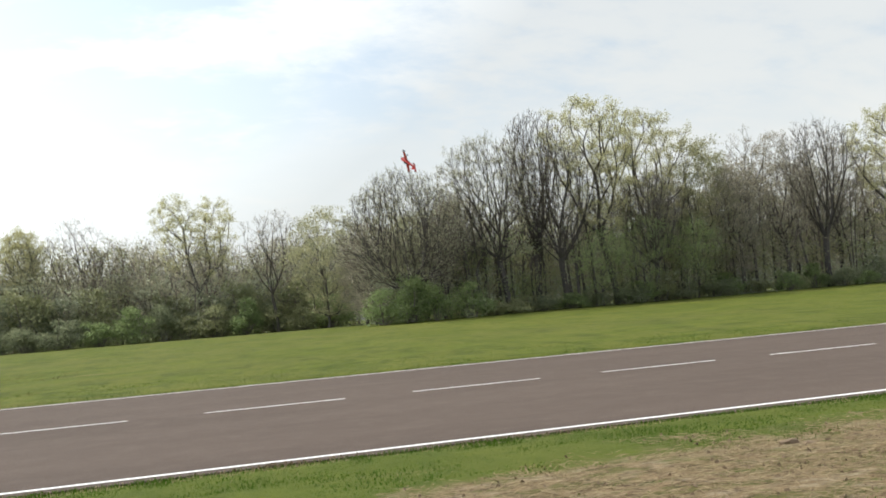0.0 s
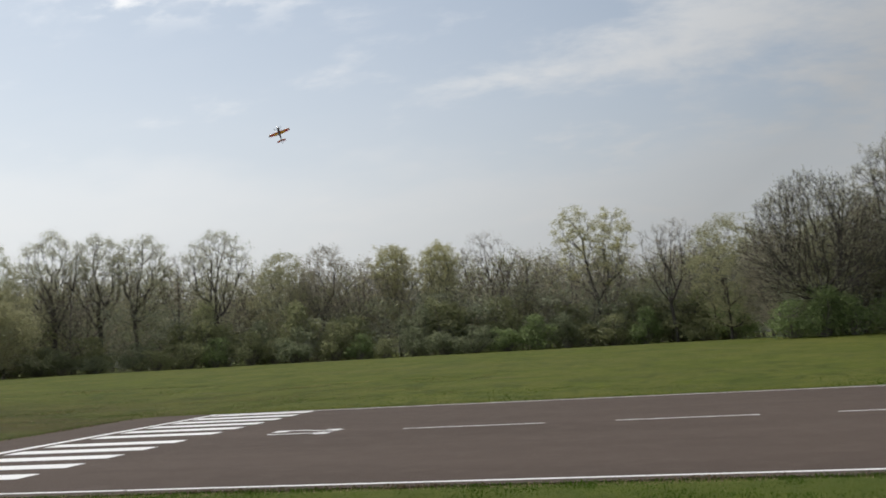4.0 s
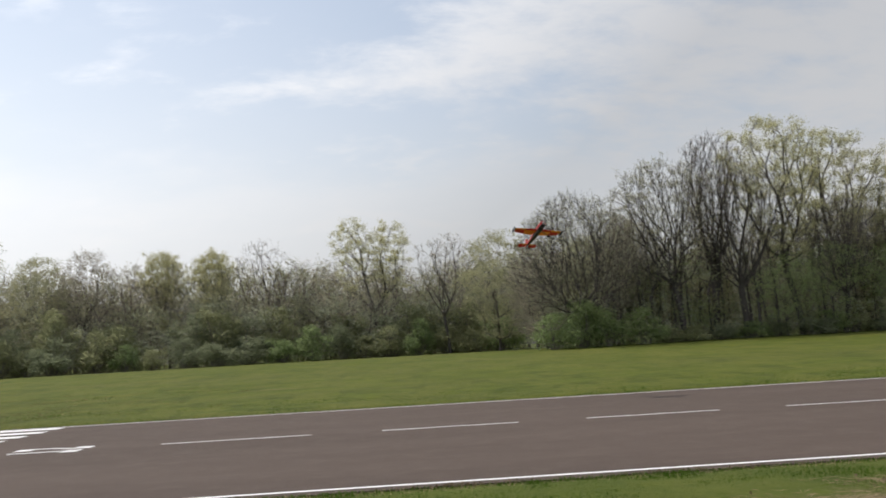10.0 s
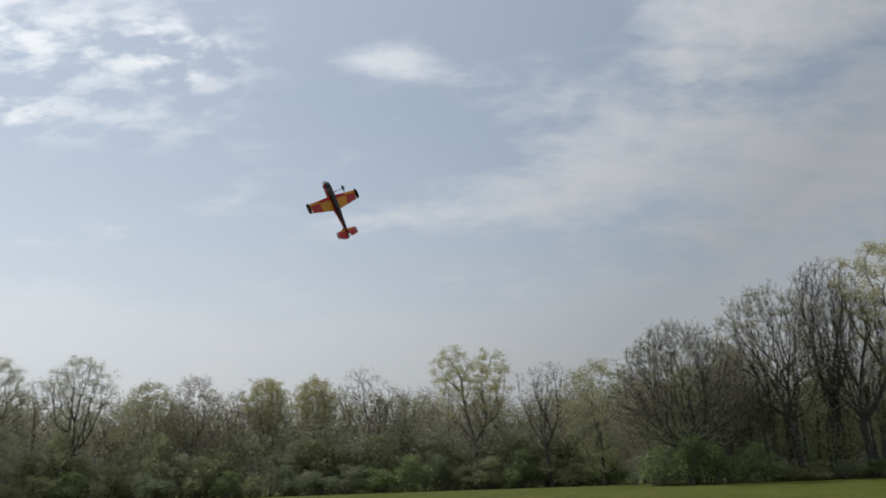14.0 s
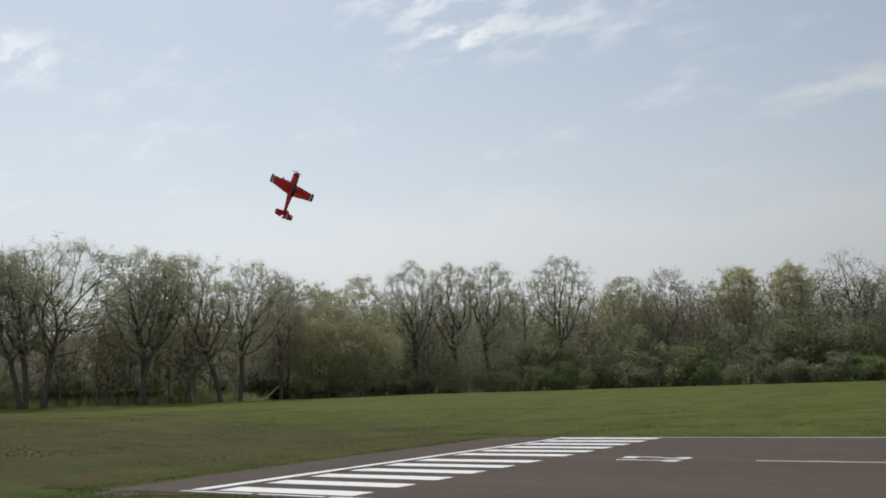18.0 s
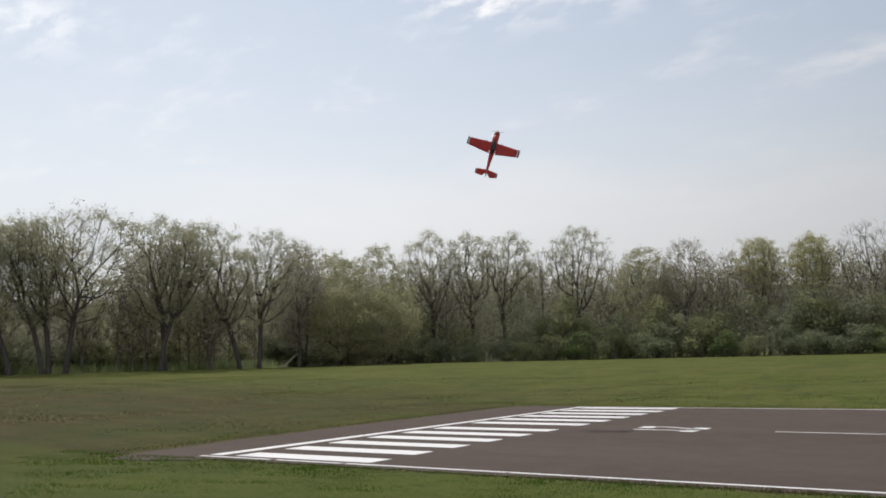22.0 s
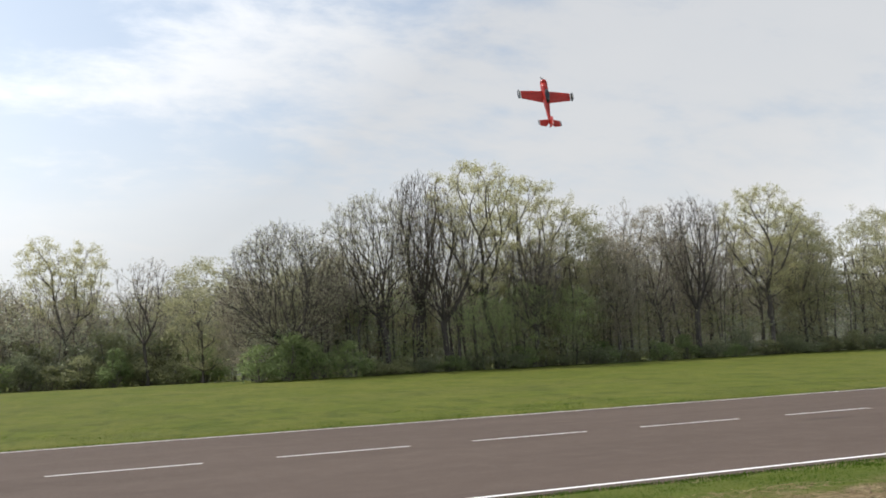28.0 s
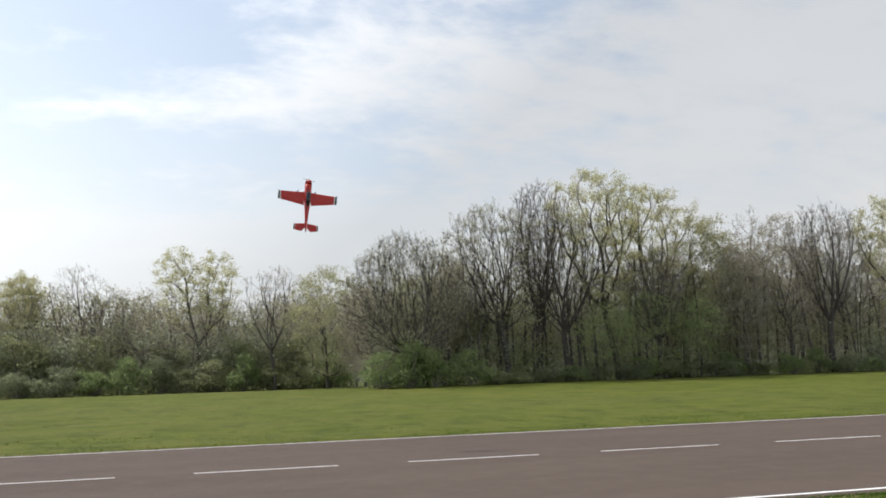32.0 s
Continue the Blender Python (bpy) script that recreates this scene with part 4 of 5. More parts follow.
def build_woods():
    """The depth of the wood: trees past counting, joined, and the growth between their trunks."""
    rng, nrng = random.Random(5), np.random.default_rng(5)
    stock = {k: [grow(nrng, k, 10.0, w) for w in (4.6, 5.4, 6.2, 5.0, 5.8)] for k in ("depth", "thicket")}
    limbs, twigs = [], []
    heap = {"olive": [], "brown": [], "dark": [], "green": [], "moss": []}

    def one(x, y, h, kinds, bare=0.3):
        """A tree of the wood's depth, turned and scaled from the stock."""
        lim, twg, lea = rng.choice(stock["thicket" if rng.random() < bare else "depth"])
        k, a = h / 10.0, rng.uniform(0, 6.28)
        c, s = math.cos(a) * k, math.sin(a) * k
        turn = np.array(((c, s, 0), (-s, c, 0), (0, 0, k)))
        at = np.array((x, y, ground_z(x, y)))
        limbs.append((lim[0] @ turn + at, lim[1] @ turn + at, lim[2] * k, lim[3] * k))
        twigs.append((twg[0] @ turn + at, twg[1] @ turn + at, twg[2] * 1.4, twg[3] * 1.4))
        heap[rng.choice(kinds)].append(lea @ turn + at)

    def cloud(key, x, y, z, w, n, flat=0.5):
        p = nrng.normal(0, 1, (n, 3)) * np.array((w, w, w * flat)) + np.array((x, y, z))
        p[:, 2] = np.maximum(p[:, 2], ground_z(x, y) + 0.05)
        heap[key].append(p)

    for i in range(165):
        a, y = 11 + 44 * rng.random(), rng.uniform(78, 98)
        x = y * math.tan(radians(a))
        if x < 108:
            one(x, y, rng.uniform(8.5, 12.0) + (1.5 if a > 30 else 0.0), ("olive", "olive", "brown", "moss"), 0.35)
    for i in range(250):
        a, y = rng.uniform(-37, 11), 101 + 25 * i / 250
        one(y * math.tan(radians(a)), y, (rng.uniform(8.6, 11.0) + 2.2 * i / 250) / math.cos(radians(a)), ("olive", "olive", "brown", "brown", "moss"), 0.25)
    for _ in range(120):
        a = radians(rng.uniform(-68, -32))
        r = rng.uniform(90, 120) if a < radians(-42) else rng.uniform(106, 132)
        one(r * math.sin(a), r * math.cos(a), rng.uniform(7.5, 10.5) + (1.8 if a > radians(-46) else -2.0 if a < radians(-53) else 0.0), ("olive", "brown", "brown", "moss"), 0.55)
    for _ in range(34):     # thin stems close behind the open grove
        a, r = radians(rng.uniform(-64, -43)), rng.uniform(82, 90)
        one(r * math.sin(a), r * math.cos(a), rng.uniform(6.5, 9.5), ("olive", "brown"), 0.9)
    # soft growth between the trunks, in loose tiers
    for _ in range(1350):
        a = radians(rng.uniform(-67, 55))
        if a > radians(10):
            y = 75.0 + 16 * rng.random() ** 1.3
            x, key = y * math.tan(a), rng.choice(("green", "moss", "dark", "olive", "dark"))
            z = ground_z(x, y) + 0.4 + 6.0 * rng.random() ** 1.5
        elif a > radians(-36):
            x = 112 * math.tan(a)
            y = 98.5 - 0.0026 * x * x + 18 * rng.random()
            key = rng.choice(("dark", "dark", "brown", "moss"))
            z = ground_z(x, y) + 0.4 + 6.6 * rng.random()
        else:
            r = rng.uniform(94, 112)
            x, y, key = r * math.sin(a), r * math.cos(a), rng.choice(("dark", "dark", "brown", "moss"))
            z = ground_z(x, y) + 0.3 + 4.8 * rng.random() ** 1.3
        cloud(key, x, y, z, rng.uniform(0.7, 1.6), 220, 0.6)
    for _ in range(760):
        a = radians(rng.uniform(-68, 56))
        r = rng.uniform(112, 128) if a < radians(8) else rng.uniform(90, 106) / math.cos(a)
        tall = 5.0 if a < radians(-52) else 7.5
        cloud("brown" if rng.random() < 0.45 else "dark", r * math.sin(a), r * math.cos(a), 1.5 + tall * rng.random(), 2.0, 100, 0.55)
    stems = []
    for _ in range(95):
        y = rng.uniform(75.0, 80)
        p = Vector((y * math.tan(radians(rng.uniform(11.5, 54))), y, 0))
        p.z = ground_z(p.x, p.y) - 0.05
        h = rng.uniform(7, 12)
        q, r = p + Vector((rng.gauss(0, 0.35), rng.gauss(0, 0.3), h * 0.5)), rng.uniform(0.06, 0.15)
        e = q + Vector((rng.gauss(0, 0.7), rng.gauss(0, 0.5), h * 0.5))
        stems += [(p, q, r, r * 0.75, 0), (q, e, r * 0.75, r * 0.3, 0)]
        for _ in range(9):
            a = q.lerp(e, rng.random())
            d = Vector((rng.gauss(0, 1), rng.gauss(0, 1), rng.uniform(0.5, 1.8))).normalized() * rng.uniform(0.7, 1.5)
            b = a + d + Vector((0, 0, 0.3))
            stems += [(a, a + d, r * 0.3, r * 0.2, 1), (a + d, b + d * 0.5, r * 0.2, 0.010, 1)]
    v, f = tubes(stems, lambda lv: 5 if lv == 0 else 3)
    tagged(new("woods_trunks", mesh_of("woods_trunks", v, f, M_BARK)), "thin dark trunks standing close in the wood", "woods", kind="stuff")
    v, f = tube_mesh(*(np.concatenate([s[i] for s in limbs]) for i in range(4)), 4)
    tagged(new("woods_limbs", mesh_of("woods_limbs", v, f, M_BARK_BROWN)), "grey trunks and limbs deep in the wood", "woods", kind="stuff")
    v, f = tube_mesh(*(np.concatenate([s[i] for s in twigs]) for i in range(4)), 3)
    tagged(new("woods_branches", mesh_of("woods_branches", v, f, M_TWIG)), "tangled bare branches deep in the wood", "woods", kind="stuff")
    for key, name, size, mat, label in (
            ("brown", "woods_buds", 0.112, M_LEAF_TWIGGY, "brown-grey budding twigs deep in the wood"), ("olive", "woods_leaves", 0.119, M_LEAF_OLIVE, "thin olive spring leaves deep in the wood"),
            ("green", "woods_saplings", 0.098, M_LEAF_GREEN, "fresh green saplings between the trunks of the wood"), ("moss", "woods_scrub", 0.104, M_LEAF_MOSS, "soft moss-green growth between the trunks"),
            ("dark", "woods_undergrowth", 0.133, M_LEAF_SHADE, "dark undergrowth deep in the wood")):
        v, f = leaf_tris(np.concatenate(heap[key]), size, nrng)
        tagged(new(name, mesh_of(name, v, f, mat)), label, "woods", kind="stuff")


build_woods()


def glow_backdrop():
    """An added plain backdrop far beyond the wood, ridge-shaped, glowing with painted haze."""
    m = bpy.data.materials.new("painted_haze")
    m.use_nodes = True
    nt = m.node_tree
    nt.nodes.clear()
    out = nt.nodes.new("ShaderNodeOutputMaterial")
    # the glow stands in for hazy light between the trunks
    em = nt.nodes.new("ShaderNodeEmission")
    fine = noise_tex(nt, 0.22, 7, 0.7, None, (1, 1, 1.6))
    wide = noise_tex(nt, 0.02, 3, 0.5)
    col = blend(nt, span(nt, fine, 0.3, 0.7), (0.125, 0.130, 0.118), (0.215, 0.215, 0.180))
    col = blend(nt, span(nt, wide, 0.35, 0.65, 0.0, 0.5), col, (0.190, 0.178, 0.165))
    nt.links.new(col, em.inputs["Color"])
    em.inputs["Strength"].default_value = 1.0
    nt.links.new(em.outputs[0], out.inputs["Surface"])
    rng = random.Random(14)
    verts, faces, r = [], [], 330.0
    steps = 900
    for i in range(steps + 1):
        a = radians(-80 + 150 * i / steps)
        el = 3.7 + 0.4 * noise.noise(Vector((i * 0.018, 0, 0))) + 0.28 * noise.noise(Vector((i * 0.11, 3, 0))) + rng.uniform(-0.10, 0.10)
        x, y = r * math.sin(a), r * math.cos(a)
        verts += [(x, y, -2.0), (x, y, 1.7 + r * math.tan(radians(el)))]
    for i in range(steps):
        faces.append((2 * i, 2 * i + 2, 2 * i + 3, 2 * i + 1))
    tagged(new("backdrop", mesh_of("backdrop", verts, faces, m)), "added glowing backdrop shaped as a far ridge, haze put into its grey-green colour", "ridge", kind="structure")


glow_backdrop()


# ---------------------------------------------------------------- grass
def bare_here(x, y):
    """How bare the ground is, from 0 to 1, with an uneven edge."""
    best = 0.0
    for cx, cy, rx, ry in BARE:
        d = math.hypot((x - cx) / rx, (y - cy) / ry)
        best = max(best, 1.35 - d + 0.55 * noise.noise(Vector((x * 0.9, y * 1.5, 3.0))))
    return max(0.0, min(1.0, best * 1.4))


def build_grass():
    rng = np.random.default_rng(21)

    def blades(name, pts, h, w, mat, label):
        n = len(pts)
        p = np.array(pts)
        a = rng.uniform(0, 6.28, n)
        tilt = rng.normal(0, 0.35, (n, 2))
        hh = h * rng.uniform(0.5, 1.3, n)
        side = np.stack([np.cos(a), np.sin(a), np.zeros(n)], 1) * (w * rng.uniform(0.6, 1.3, n))[:, None]
        tip = p + np.stack([tilt[:, 0] * hh, tilt[:, 1] * hh, hh], 1)
        v = np.stack([p - side, p + side, tip], 1).reshape(-1, 3)
        tagged(new(name, mesh_of(name, v, np.arange(3 * n).reshape(n, 3), mat)), label, "grass", kind="stuff")

    def scatter(n, x0, x1, y0, y1, keep=lambda x, y: True):
        xs, ys = rng.uniform(x0, x1, n), rng.uniform(y0, y1, n)
        return [(x, y, ground_z(x, y) - 0.005) for x, y in zip(xs, ys) if keep(x, y)]

    def lush(x, y):
        """How thick the sward stands, 0 to 1: clumps, thickest a pace from the asphalt."""
        v = 0.5 + 0.75 * noise.noise(Vector((x * 0.55, y * 1.1, 2.0))) + 0.5 * noise.noise(Vector((x * 2.3, y * 3.6, 7.0)))
        return max(0.0, min(1.0, v + 0.35 * max(0.0, 1 - abs(y - 10.9) / 1.2)))

    def verge(x, y):
        return abs(x) < y * 1.3 + 5 and rng.random() < (0.22 + 0.78 * lush(x, y)) * (1 - 0.74 * bare_here(x, y))

    near = scatter(170000, -17, 24, 5.0, 11.66, verge)
    near += scatter(5000, -15, 24, 11.55, 11.76) + scatter(5000, -17.2, -16.0, 10.0, 30)
    near += [(x, y, z) for x, y, z in scatter(26000, -14, 24, 11.0, 11.78) if noise.noise(Vector((x * 1.7, 3.0, 1.0))) > 0.22]
    thick = np.array([0.55 + 0.8 * lush(p[0], p[1]) for p in near])
    blades("grass_verge", near, 0.033 * thick, 0.0065, M_BLADE, "short green grass along the near runway edge")
    field = scatter(26000, -30, 50, 28.8, 34, lambda x, y: rng.random() < (28.8 / y) ** 6)
    blades("grass_field", field, 0.045, 0.014, M_BLADE, "mown green grass beyond the runway")
    def thin(x, y):
        return rng.random() < bare_here(x, y) and rng.random() < 0.25 + 0.9 * max(0.0, noise.noise(Vector((x * 1.3, y * 2.4, 5.0))) + 0.25)

    blades("dry_grass", scatter(110000, 0, 16, 5.2, 10.9, thin), 0.022, 0.0055, M_STRAW, "dry straw on the bare earth")
    blades("withered_grass", scatter(60000, 0, 16, 5.2, 11.0, thin), 0.028, 0.006, M_WITHERED, "withered brown grass on the bare earth")
    # cut straw lying on the bare ground
    n = 60000
    lx, ly = rng.uniform(0, 16, n), rng.uniform(5.2, 10.4, n)
    lie = np.array([(x, y, ground_z(x, y) + 0.012) for x, y in zip(lx, ly) if thin(x, y)])
    n = len(lie)
    a = rng.normal(0, 0.9, n)
    along = np.stack([np.cos(a), np.sin(a), rng.normal(0, 0.12, n)], 1) * rng.uniform(0.03, 0.13, n)[:, None]
    over = np.stack([-np.sin(a), np.cos(a), np.full(n, 0.4)], 1) * rng.uniform(0.003, 0.007, n)[:, None]
    lie[:, 2] += rng.uniform(0, 0.02, n)
    v = np.stack([lie - along, lie + along * 0.3 + over, lie + along - over], 1).reshape(-1, 3)
    tagged(new("straw_litter", mesh_of("straw_litter", v, np.arange(3 * n).reshape(n, 3), M_STRAW_DULL)), "pale cut straw lying on bare ground", "straw", kind="stuff")
    # rough tufts off the strip's end
    def tufts(n, share):
        xs, ys = rng.uniform(-46, -6, n), 10 + 36 * rng.random(n) ** 1.25
        out = []
        for x, y in zip(xs, ys):
            if (x > RX0 - 1.3 and 10.8 < y < RY1 + 0.4) or rng.random() > share + 1.6 * noise.noise(Vector((x * 0.35, y * 0.35, 4.0))) or x > -30 + y * 0.75:
                continue
            out.append((x, y, ground_z(x, y)))
        return out
    blades("rough_grass", tufts(34000, 0.50), 0.05, 0.011, M_BLADE, "rough green tufts off the runway's end")
    blades("dead_grass", tufts(50000, 0.45), 0.045, 0.011, M_WITHERED, "dead brown grass off the runway's end")
    blades("bleached_grass", tufts(9000, 0.12), 0.040, 0.016, M_STRAW, "bleached stalks off the runway's end")
    pale = scatter(7000, -14, 24, 11.3, 11.7) + scatter(6000, -14, 22, 7.0, 11.3, lambda x, y: rng.random() < max(0.0, noise.noise(Vector((x * 0.8, y * 1.5, 9.0)))))
    blades("yellow_grass", pale, 0.030, 0.005, M_STRAW, "yellowed grass at the asphalt's edge")


build_grass()


# ---------------------------------------------------------------- the model aeroplane
M_RED = film_skin("red_film", (0.56, 0.036, 0.024), 0.28, 0.25)
M_YELLOW = film_skin("yellow_film", (0.80, 0.42, 0.03), 0.30, 0.30)
M_BLACK = film_skin("black_film", (0.018, 0.018, 0.022), 0.28)
M_WHITE = film_skin("white_film", (0.78, 0.77, 0.74), 0.35)
M_CANOPY = film_skin("smoked_canopy", (0.012, 0.012, 0.016), 0.08)
M_METAL = material("metal", (0.42, 0.40, 0.37), 0.45, 1.0)[0]
M_RUBBER = material("rubber", (0.02, 0.02, 0.02), 0.8)[0]
M_CARBON = material("carbon_leg", (0.03, 0.03, 0.032), 0.4)[0]
SKINS = [M_RED, M_YELLOW, M_BLACK, M_WHITE]


def foil(x0, x1, le0, le1, te0, te1, thick0, thick1, nx, ny, paint, z=0.0):
    """A tapered, rounded aerofoil panel between two spans; paint(u, v, top) picks the skin of each face."""
    bm = bmesh.new()

    def ring(u):
        x = x0 + (x1 - x0) * u
        le, te, th = le0 + (le1 - le0) * u, te0 + (te1 - te0) * u, thick0 + (thick1 - thick0) * u
        pts = []
        for k in range(ny + 1):
            v = (1 - math.cos(math.pi * k / ny)) / 2
            y = le + (te - le) * v
            t = th * (1.9 * math.sqrt(max(v, 0)) * (1 - v) * 0.72 + 0.02)
            pts.append((v, y, t))
        top = [bm.verts.new((x, y, z + t)) for v, y, t in pts]
        low = [bm.verts.new((x, y, z - t)) for v, y, t in pts]
        return top, low

    rings = [ring(i / nx) for i in range(nx + 1)]
    for i in range(nx):
        (ta, la), (tb, lb) = rings[i], rings[i + 1]
        for k in range(ny):
            u, v = (i + 0.5) / nx, (k + 0.5) / ny
            f = bm.faces.new((ta[k], ta[k + 1], tb[k + 1], tb[k]))
            f.material_index, f.smooth = paint(u, v, True), True
            f = bm.faces.new((la[k], lb[k], lb[k + 1], la[k + 1]))
            f.material_index, f.smooth = paint(u, v, False), True
        bm.faces.new((ta[0], tb[0], lb[0], la[0])).material_index = paint((i + 0.5) / nx, 0, True)
        bm.faces.new((ta[ny], la[ny], lb[ny], tb[ny])).material_index = paint((i + 0.5) / nx, 1, True)
    for top, low in (rings[0], rings[-1]):
        bm.faces.new(top + low[::-1])
    bmesh.ops.recalc_face_normals(bm, faces=bm.faces[:])
    return bm


def wing_paint(u, v, top):
    if u > 0.95:
        return 2
    if u > 0.925:
        return 3 if top else 1
    if top:
        return 0
    return 1 if (u > 0.5) == (v < 0.45) else 0


def tail_paint(u, v, top):
    if u > 0.92:
        return 2
    if u > 0.885:
        return 3
    return 0 if top else (1 if v < 0.5 and u < 0.6 else 0)


def plate(outline, thick, axis="x", at=0.0):
    """A flat plate with a bevelled rim from an outline of (a, b) pairs."""
    bm = bmesh.new()

    def vert(a, b, s):
        return bm.verts.new((at + s, a, b) if axis == "x" else (a, b, at + s))

    cx, cy = sum(p[0] for p in outline) / len(outline), sum(p[1] for p in outline) / len(outline)
    rings = []
    for s, shrink in ((-0.5, 0.96), (-0.3, 1.0), (0.3, 1.0), (0.5, 0.96)):
        rings.append([vert(cx + (a - cx) * shrink, cy + (b - cy) * shrink, s * thick) for a, b in outline])
    n = len(outline)
    for ra, rb in zip(rings, rings[1:]):
        for i in range(n):
            bm.faces.new((ra[i], ra[(i + 1) % n], rb[(i + 1) % n], rb[i]))
    bm.faces.new(rings[0][::-1])
    bm.faces.new(rings[-1])
    bmesh.ops.recalc_face_normals(bm, faces=bm.faces[:])
    return bm


def loft(stations, n, paint, power=2.6):
    """A body lofted along y through (y, half width, top, bottom)."""
    bm = bmesh.new()
    rings = []
    for y, w, zt, zb in stations:
        ring = []
        cz, hz = (zt + zb) / 2, (zt - zb) / 2
        for k in range(n):
            a = 2 * math.pi * k / n
            c, s = math.cos(a), math.sin(a)
            e = 2 / power
            ring.append(bm.verts.new((w * math.copysign(abs(c) ** e, c), y, cz + hz * math.copysign(abs(s) ** e, s))))
        rings.append(ring)
    for j, (ra, rb) in enumerate(zip(rings, rings[1:])):
        for k in range(n):
            f = bm.faces.new((ra[k], ra[(k + 1) % n], rb[(k + 1) % n], rb[k]))
            f.smooth = True
            f.material_index = paint(j, (k + 0.5) / n)
    bm.faces.new(rings[0][::-1]).material_index = 2
    bm.faces.new(rings[-1]).material_index = paint(len(stations) - 2, 0.25)
    bmesh.ops.recalc_face_normals(bm, faces=bm.faces[:])
    return bm


def rod(a, b, ra, rb, sides=8):
    bm = bmesh.new()
    v, f = tubes([(Vector(a), Vector(b), ra, rb, 0)], lambda lv: sides)
    vs = [bm.verts.new(c) for c in v]
    for q in f:
        bm.faces.new([vs[i] for i in q])
    bm.faces.new(vs[:sides][::-1])
    bm.faces.new(vs[sides:])
    bmesh.ops.recalc_face_normals(bm, faces=bm.faces[:])
    return bm


def build_plane():
    root = new("model_aeroplane")
    root.empty_display_size = 0.3
    tagged(root, "red aerobatic model aeroplane, chequered yellow underneath, black wing tips", "model aeroplane")

    def body_paint(j, u):
        low = u > 0.5
        return 2 if low and (0.54 < u < 0.96) else 0

    fus = part("fuselage", loft([(0.33, 0.091, 0.090, -0.100), (0.20, 0.091, 0.10, -0.108), (0.05, 0.086, 0.105, -0.11), (-0.15, 0.082, 0.10, -0.11),
                                 (-0.30, 0.070, 0.085, -0.095), (-0.50, 0.052, 0.060, -0.070), (-0.75, 0.034, 0.040, -0.045), (-0.97, 0.014, 0.030, -0.020)], 20, body_paint), SKINS, root, "red film sides over a black belly")
    part("cowl", loft([(0.445, 0.050, 0.050, -0.055), (0.43, 0.077, 0.074, -0.084), (0.39, 0.090, 0.086, -0.098), (0.334, 0.093, 0.092, -0.102)], 20, body_paint), SKINS, root, "red cowl with a black chin")
    part("canopy", loft([(0.12, 0.020, 0.112, 0.09), (0.06, 0.052, 0.145, 0.08), (-0.04, 0.064, 0.170, 0.075), (-0.14, 0.060, 0.165, 0.07), (-0.24, 0.044, 0.132, 0.06), (-0.32, 0.016, 0.092, 0.055)], 16, lambda j, u: 0, 2.0), M_CANOPY, root, "dark smoked canopy")
    part("spinner", loft([(0.52, 0.004, 0.004, -0.004), (0.505, 0.016, 0.016, -0.016), (0.475, 0.030, 0.030, -0.030), (0.445, 0.036, 0.036, -0.036)], 16, lambda j, u: 0, 2.0), M_METAL, root, "bright metal spinner")
    prop = new("propeller")
    prop.parent = root
    prop.location = (0, 0.462, 0)
    for s in (-1, 1):
        bm = bmesh.new()
        prof = ((0.03, 0.010, 0.006), (0.08, 0.013, 0.005), (0.14, 0.012, 0.003), (0.185, 0.007, 0.002))
        rows = []
        for r, w, t in prof:
            tw = 0.5 - r * 1.6
            c, q = math.cos(tw), math.sin(tw)
            rows.append([bm.verts.new((s * r, a * q + b * c, a * c - b * q)) for a, b in ((-w, -t), (w, -t), (w, t), (-w, t))])
        for ra, rb in zip(rows, rows[1:]):
            for i in range(4):
                bm.faces.new((ra[i], ra[(i + 1) % 4], rb[(i + 1) % 4], rb[i]))
        bm.faces.new(rows[0])
        bm.faces.new(rows[-1])
        bmesh.ops.recalc_face_normals(bm, faces=bm.faces[:])
        part("blade", bm, M_CARBON, prop)
    for s in (-1, 1):
        x0, x1 = s * 0.06, s * 0.775
        part("wing", foil(x0, x1, 0.105, 0.075, -0.165, -0.085, 0.030, 0.018, 24, 10, wing_paint), SKINS, root, "red on top, yellow and red chequers below")
        part("aileron", foil(s * 0.092, x1, -0.158, -0.078, -0.265, -0.150, 0.010, 0.006, 20, 4, lambda u, v, top: 2 if u > 0.95 else 3 if u > 0.915 else 0 if top else (0 if u > 0.46 else 1)), SKINS, root)
        tip = [(0.105, 0.0), (0.08, 0.05), (-0.01, 0.075), (-0.12, 0.06), (-0.165, 0.0), (-0.12, -0.06), (-0.01, -0.075), (0.08, -0.05)]
        fence = part("side_force_plate", plate(tip, 0.007, "x", s * 0.782), M_BLACK, root, "black plate on the wing tip")
        part("stripe", plate([(0.03, 0.02), (0.03, 0.04), (-0.07, 0.04), (-0.07, 0.02)], 0.0095, "x", s * 0.782), M_WHITE, fence, "pale stripe")
        part("stabilizer", foil(s * 0.02, s * 0.33, -0.765, -0.800, -0.865, -0.865, 0.009, 0.006, 14, 6, tail_paint), SKINS, root)
        part("elevator", plate([(s * 0.018, -0.866), (s * 0.305, -0.866), (s * 0.296, -0.960), (s * 0.150, -0.986), (s * 0.105, -0.978)], 0.009, "z"), M_RED, root)
        horn = part("elevator_tip", plate([(s * 0.305, -0.866), (s * 0.333, -0.866), (s * 0.325, -0.954), (s * 0.296, -0.960)], 0.0085, "z"), M_BLACK, root, "black elevator tip")
        part("stripe", plate([(s * 0.298, -0.870), (s * 0.309, -0.870), (s * 0.303, -0.955), (s * 0.292, -0.957)], 0.0105, "z"), M_WHITE, horn, "pale stripe")
        part("landing_leg", rod((s * 0.06, 0.16, -0.10), (s * 0.22, 0.17, -0.265), 0.012, 0.006), M_CARBON, root, "black carbon landing leg")
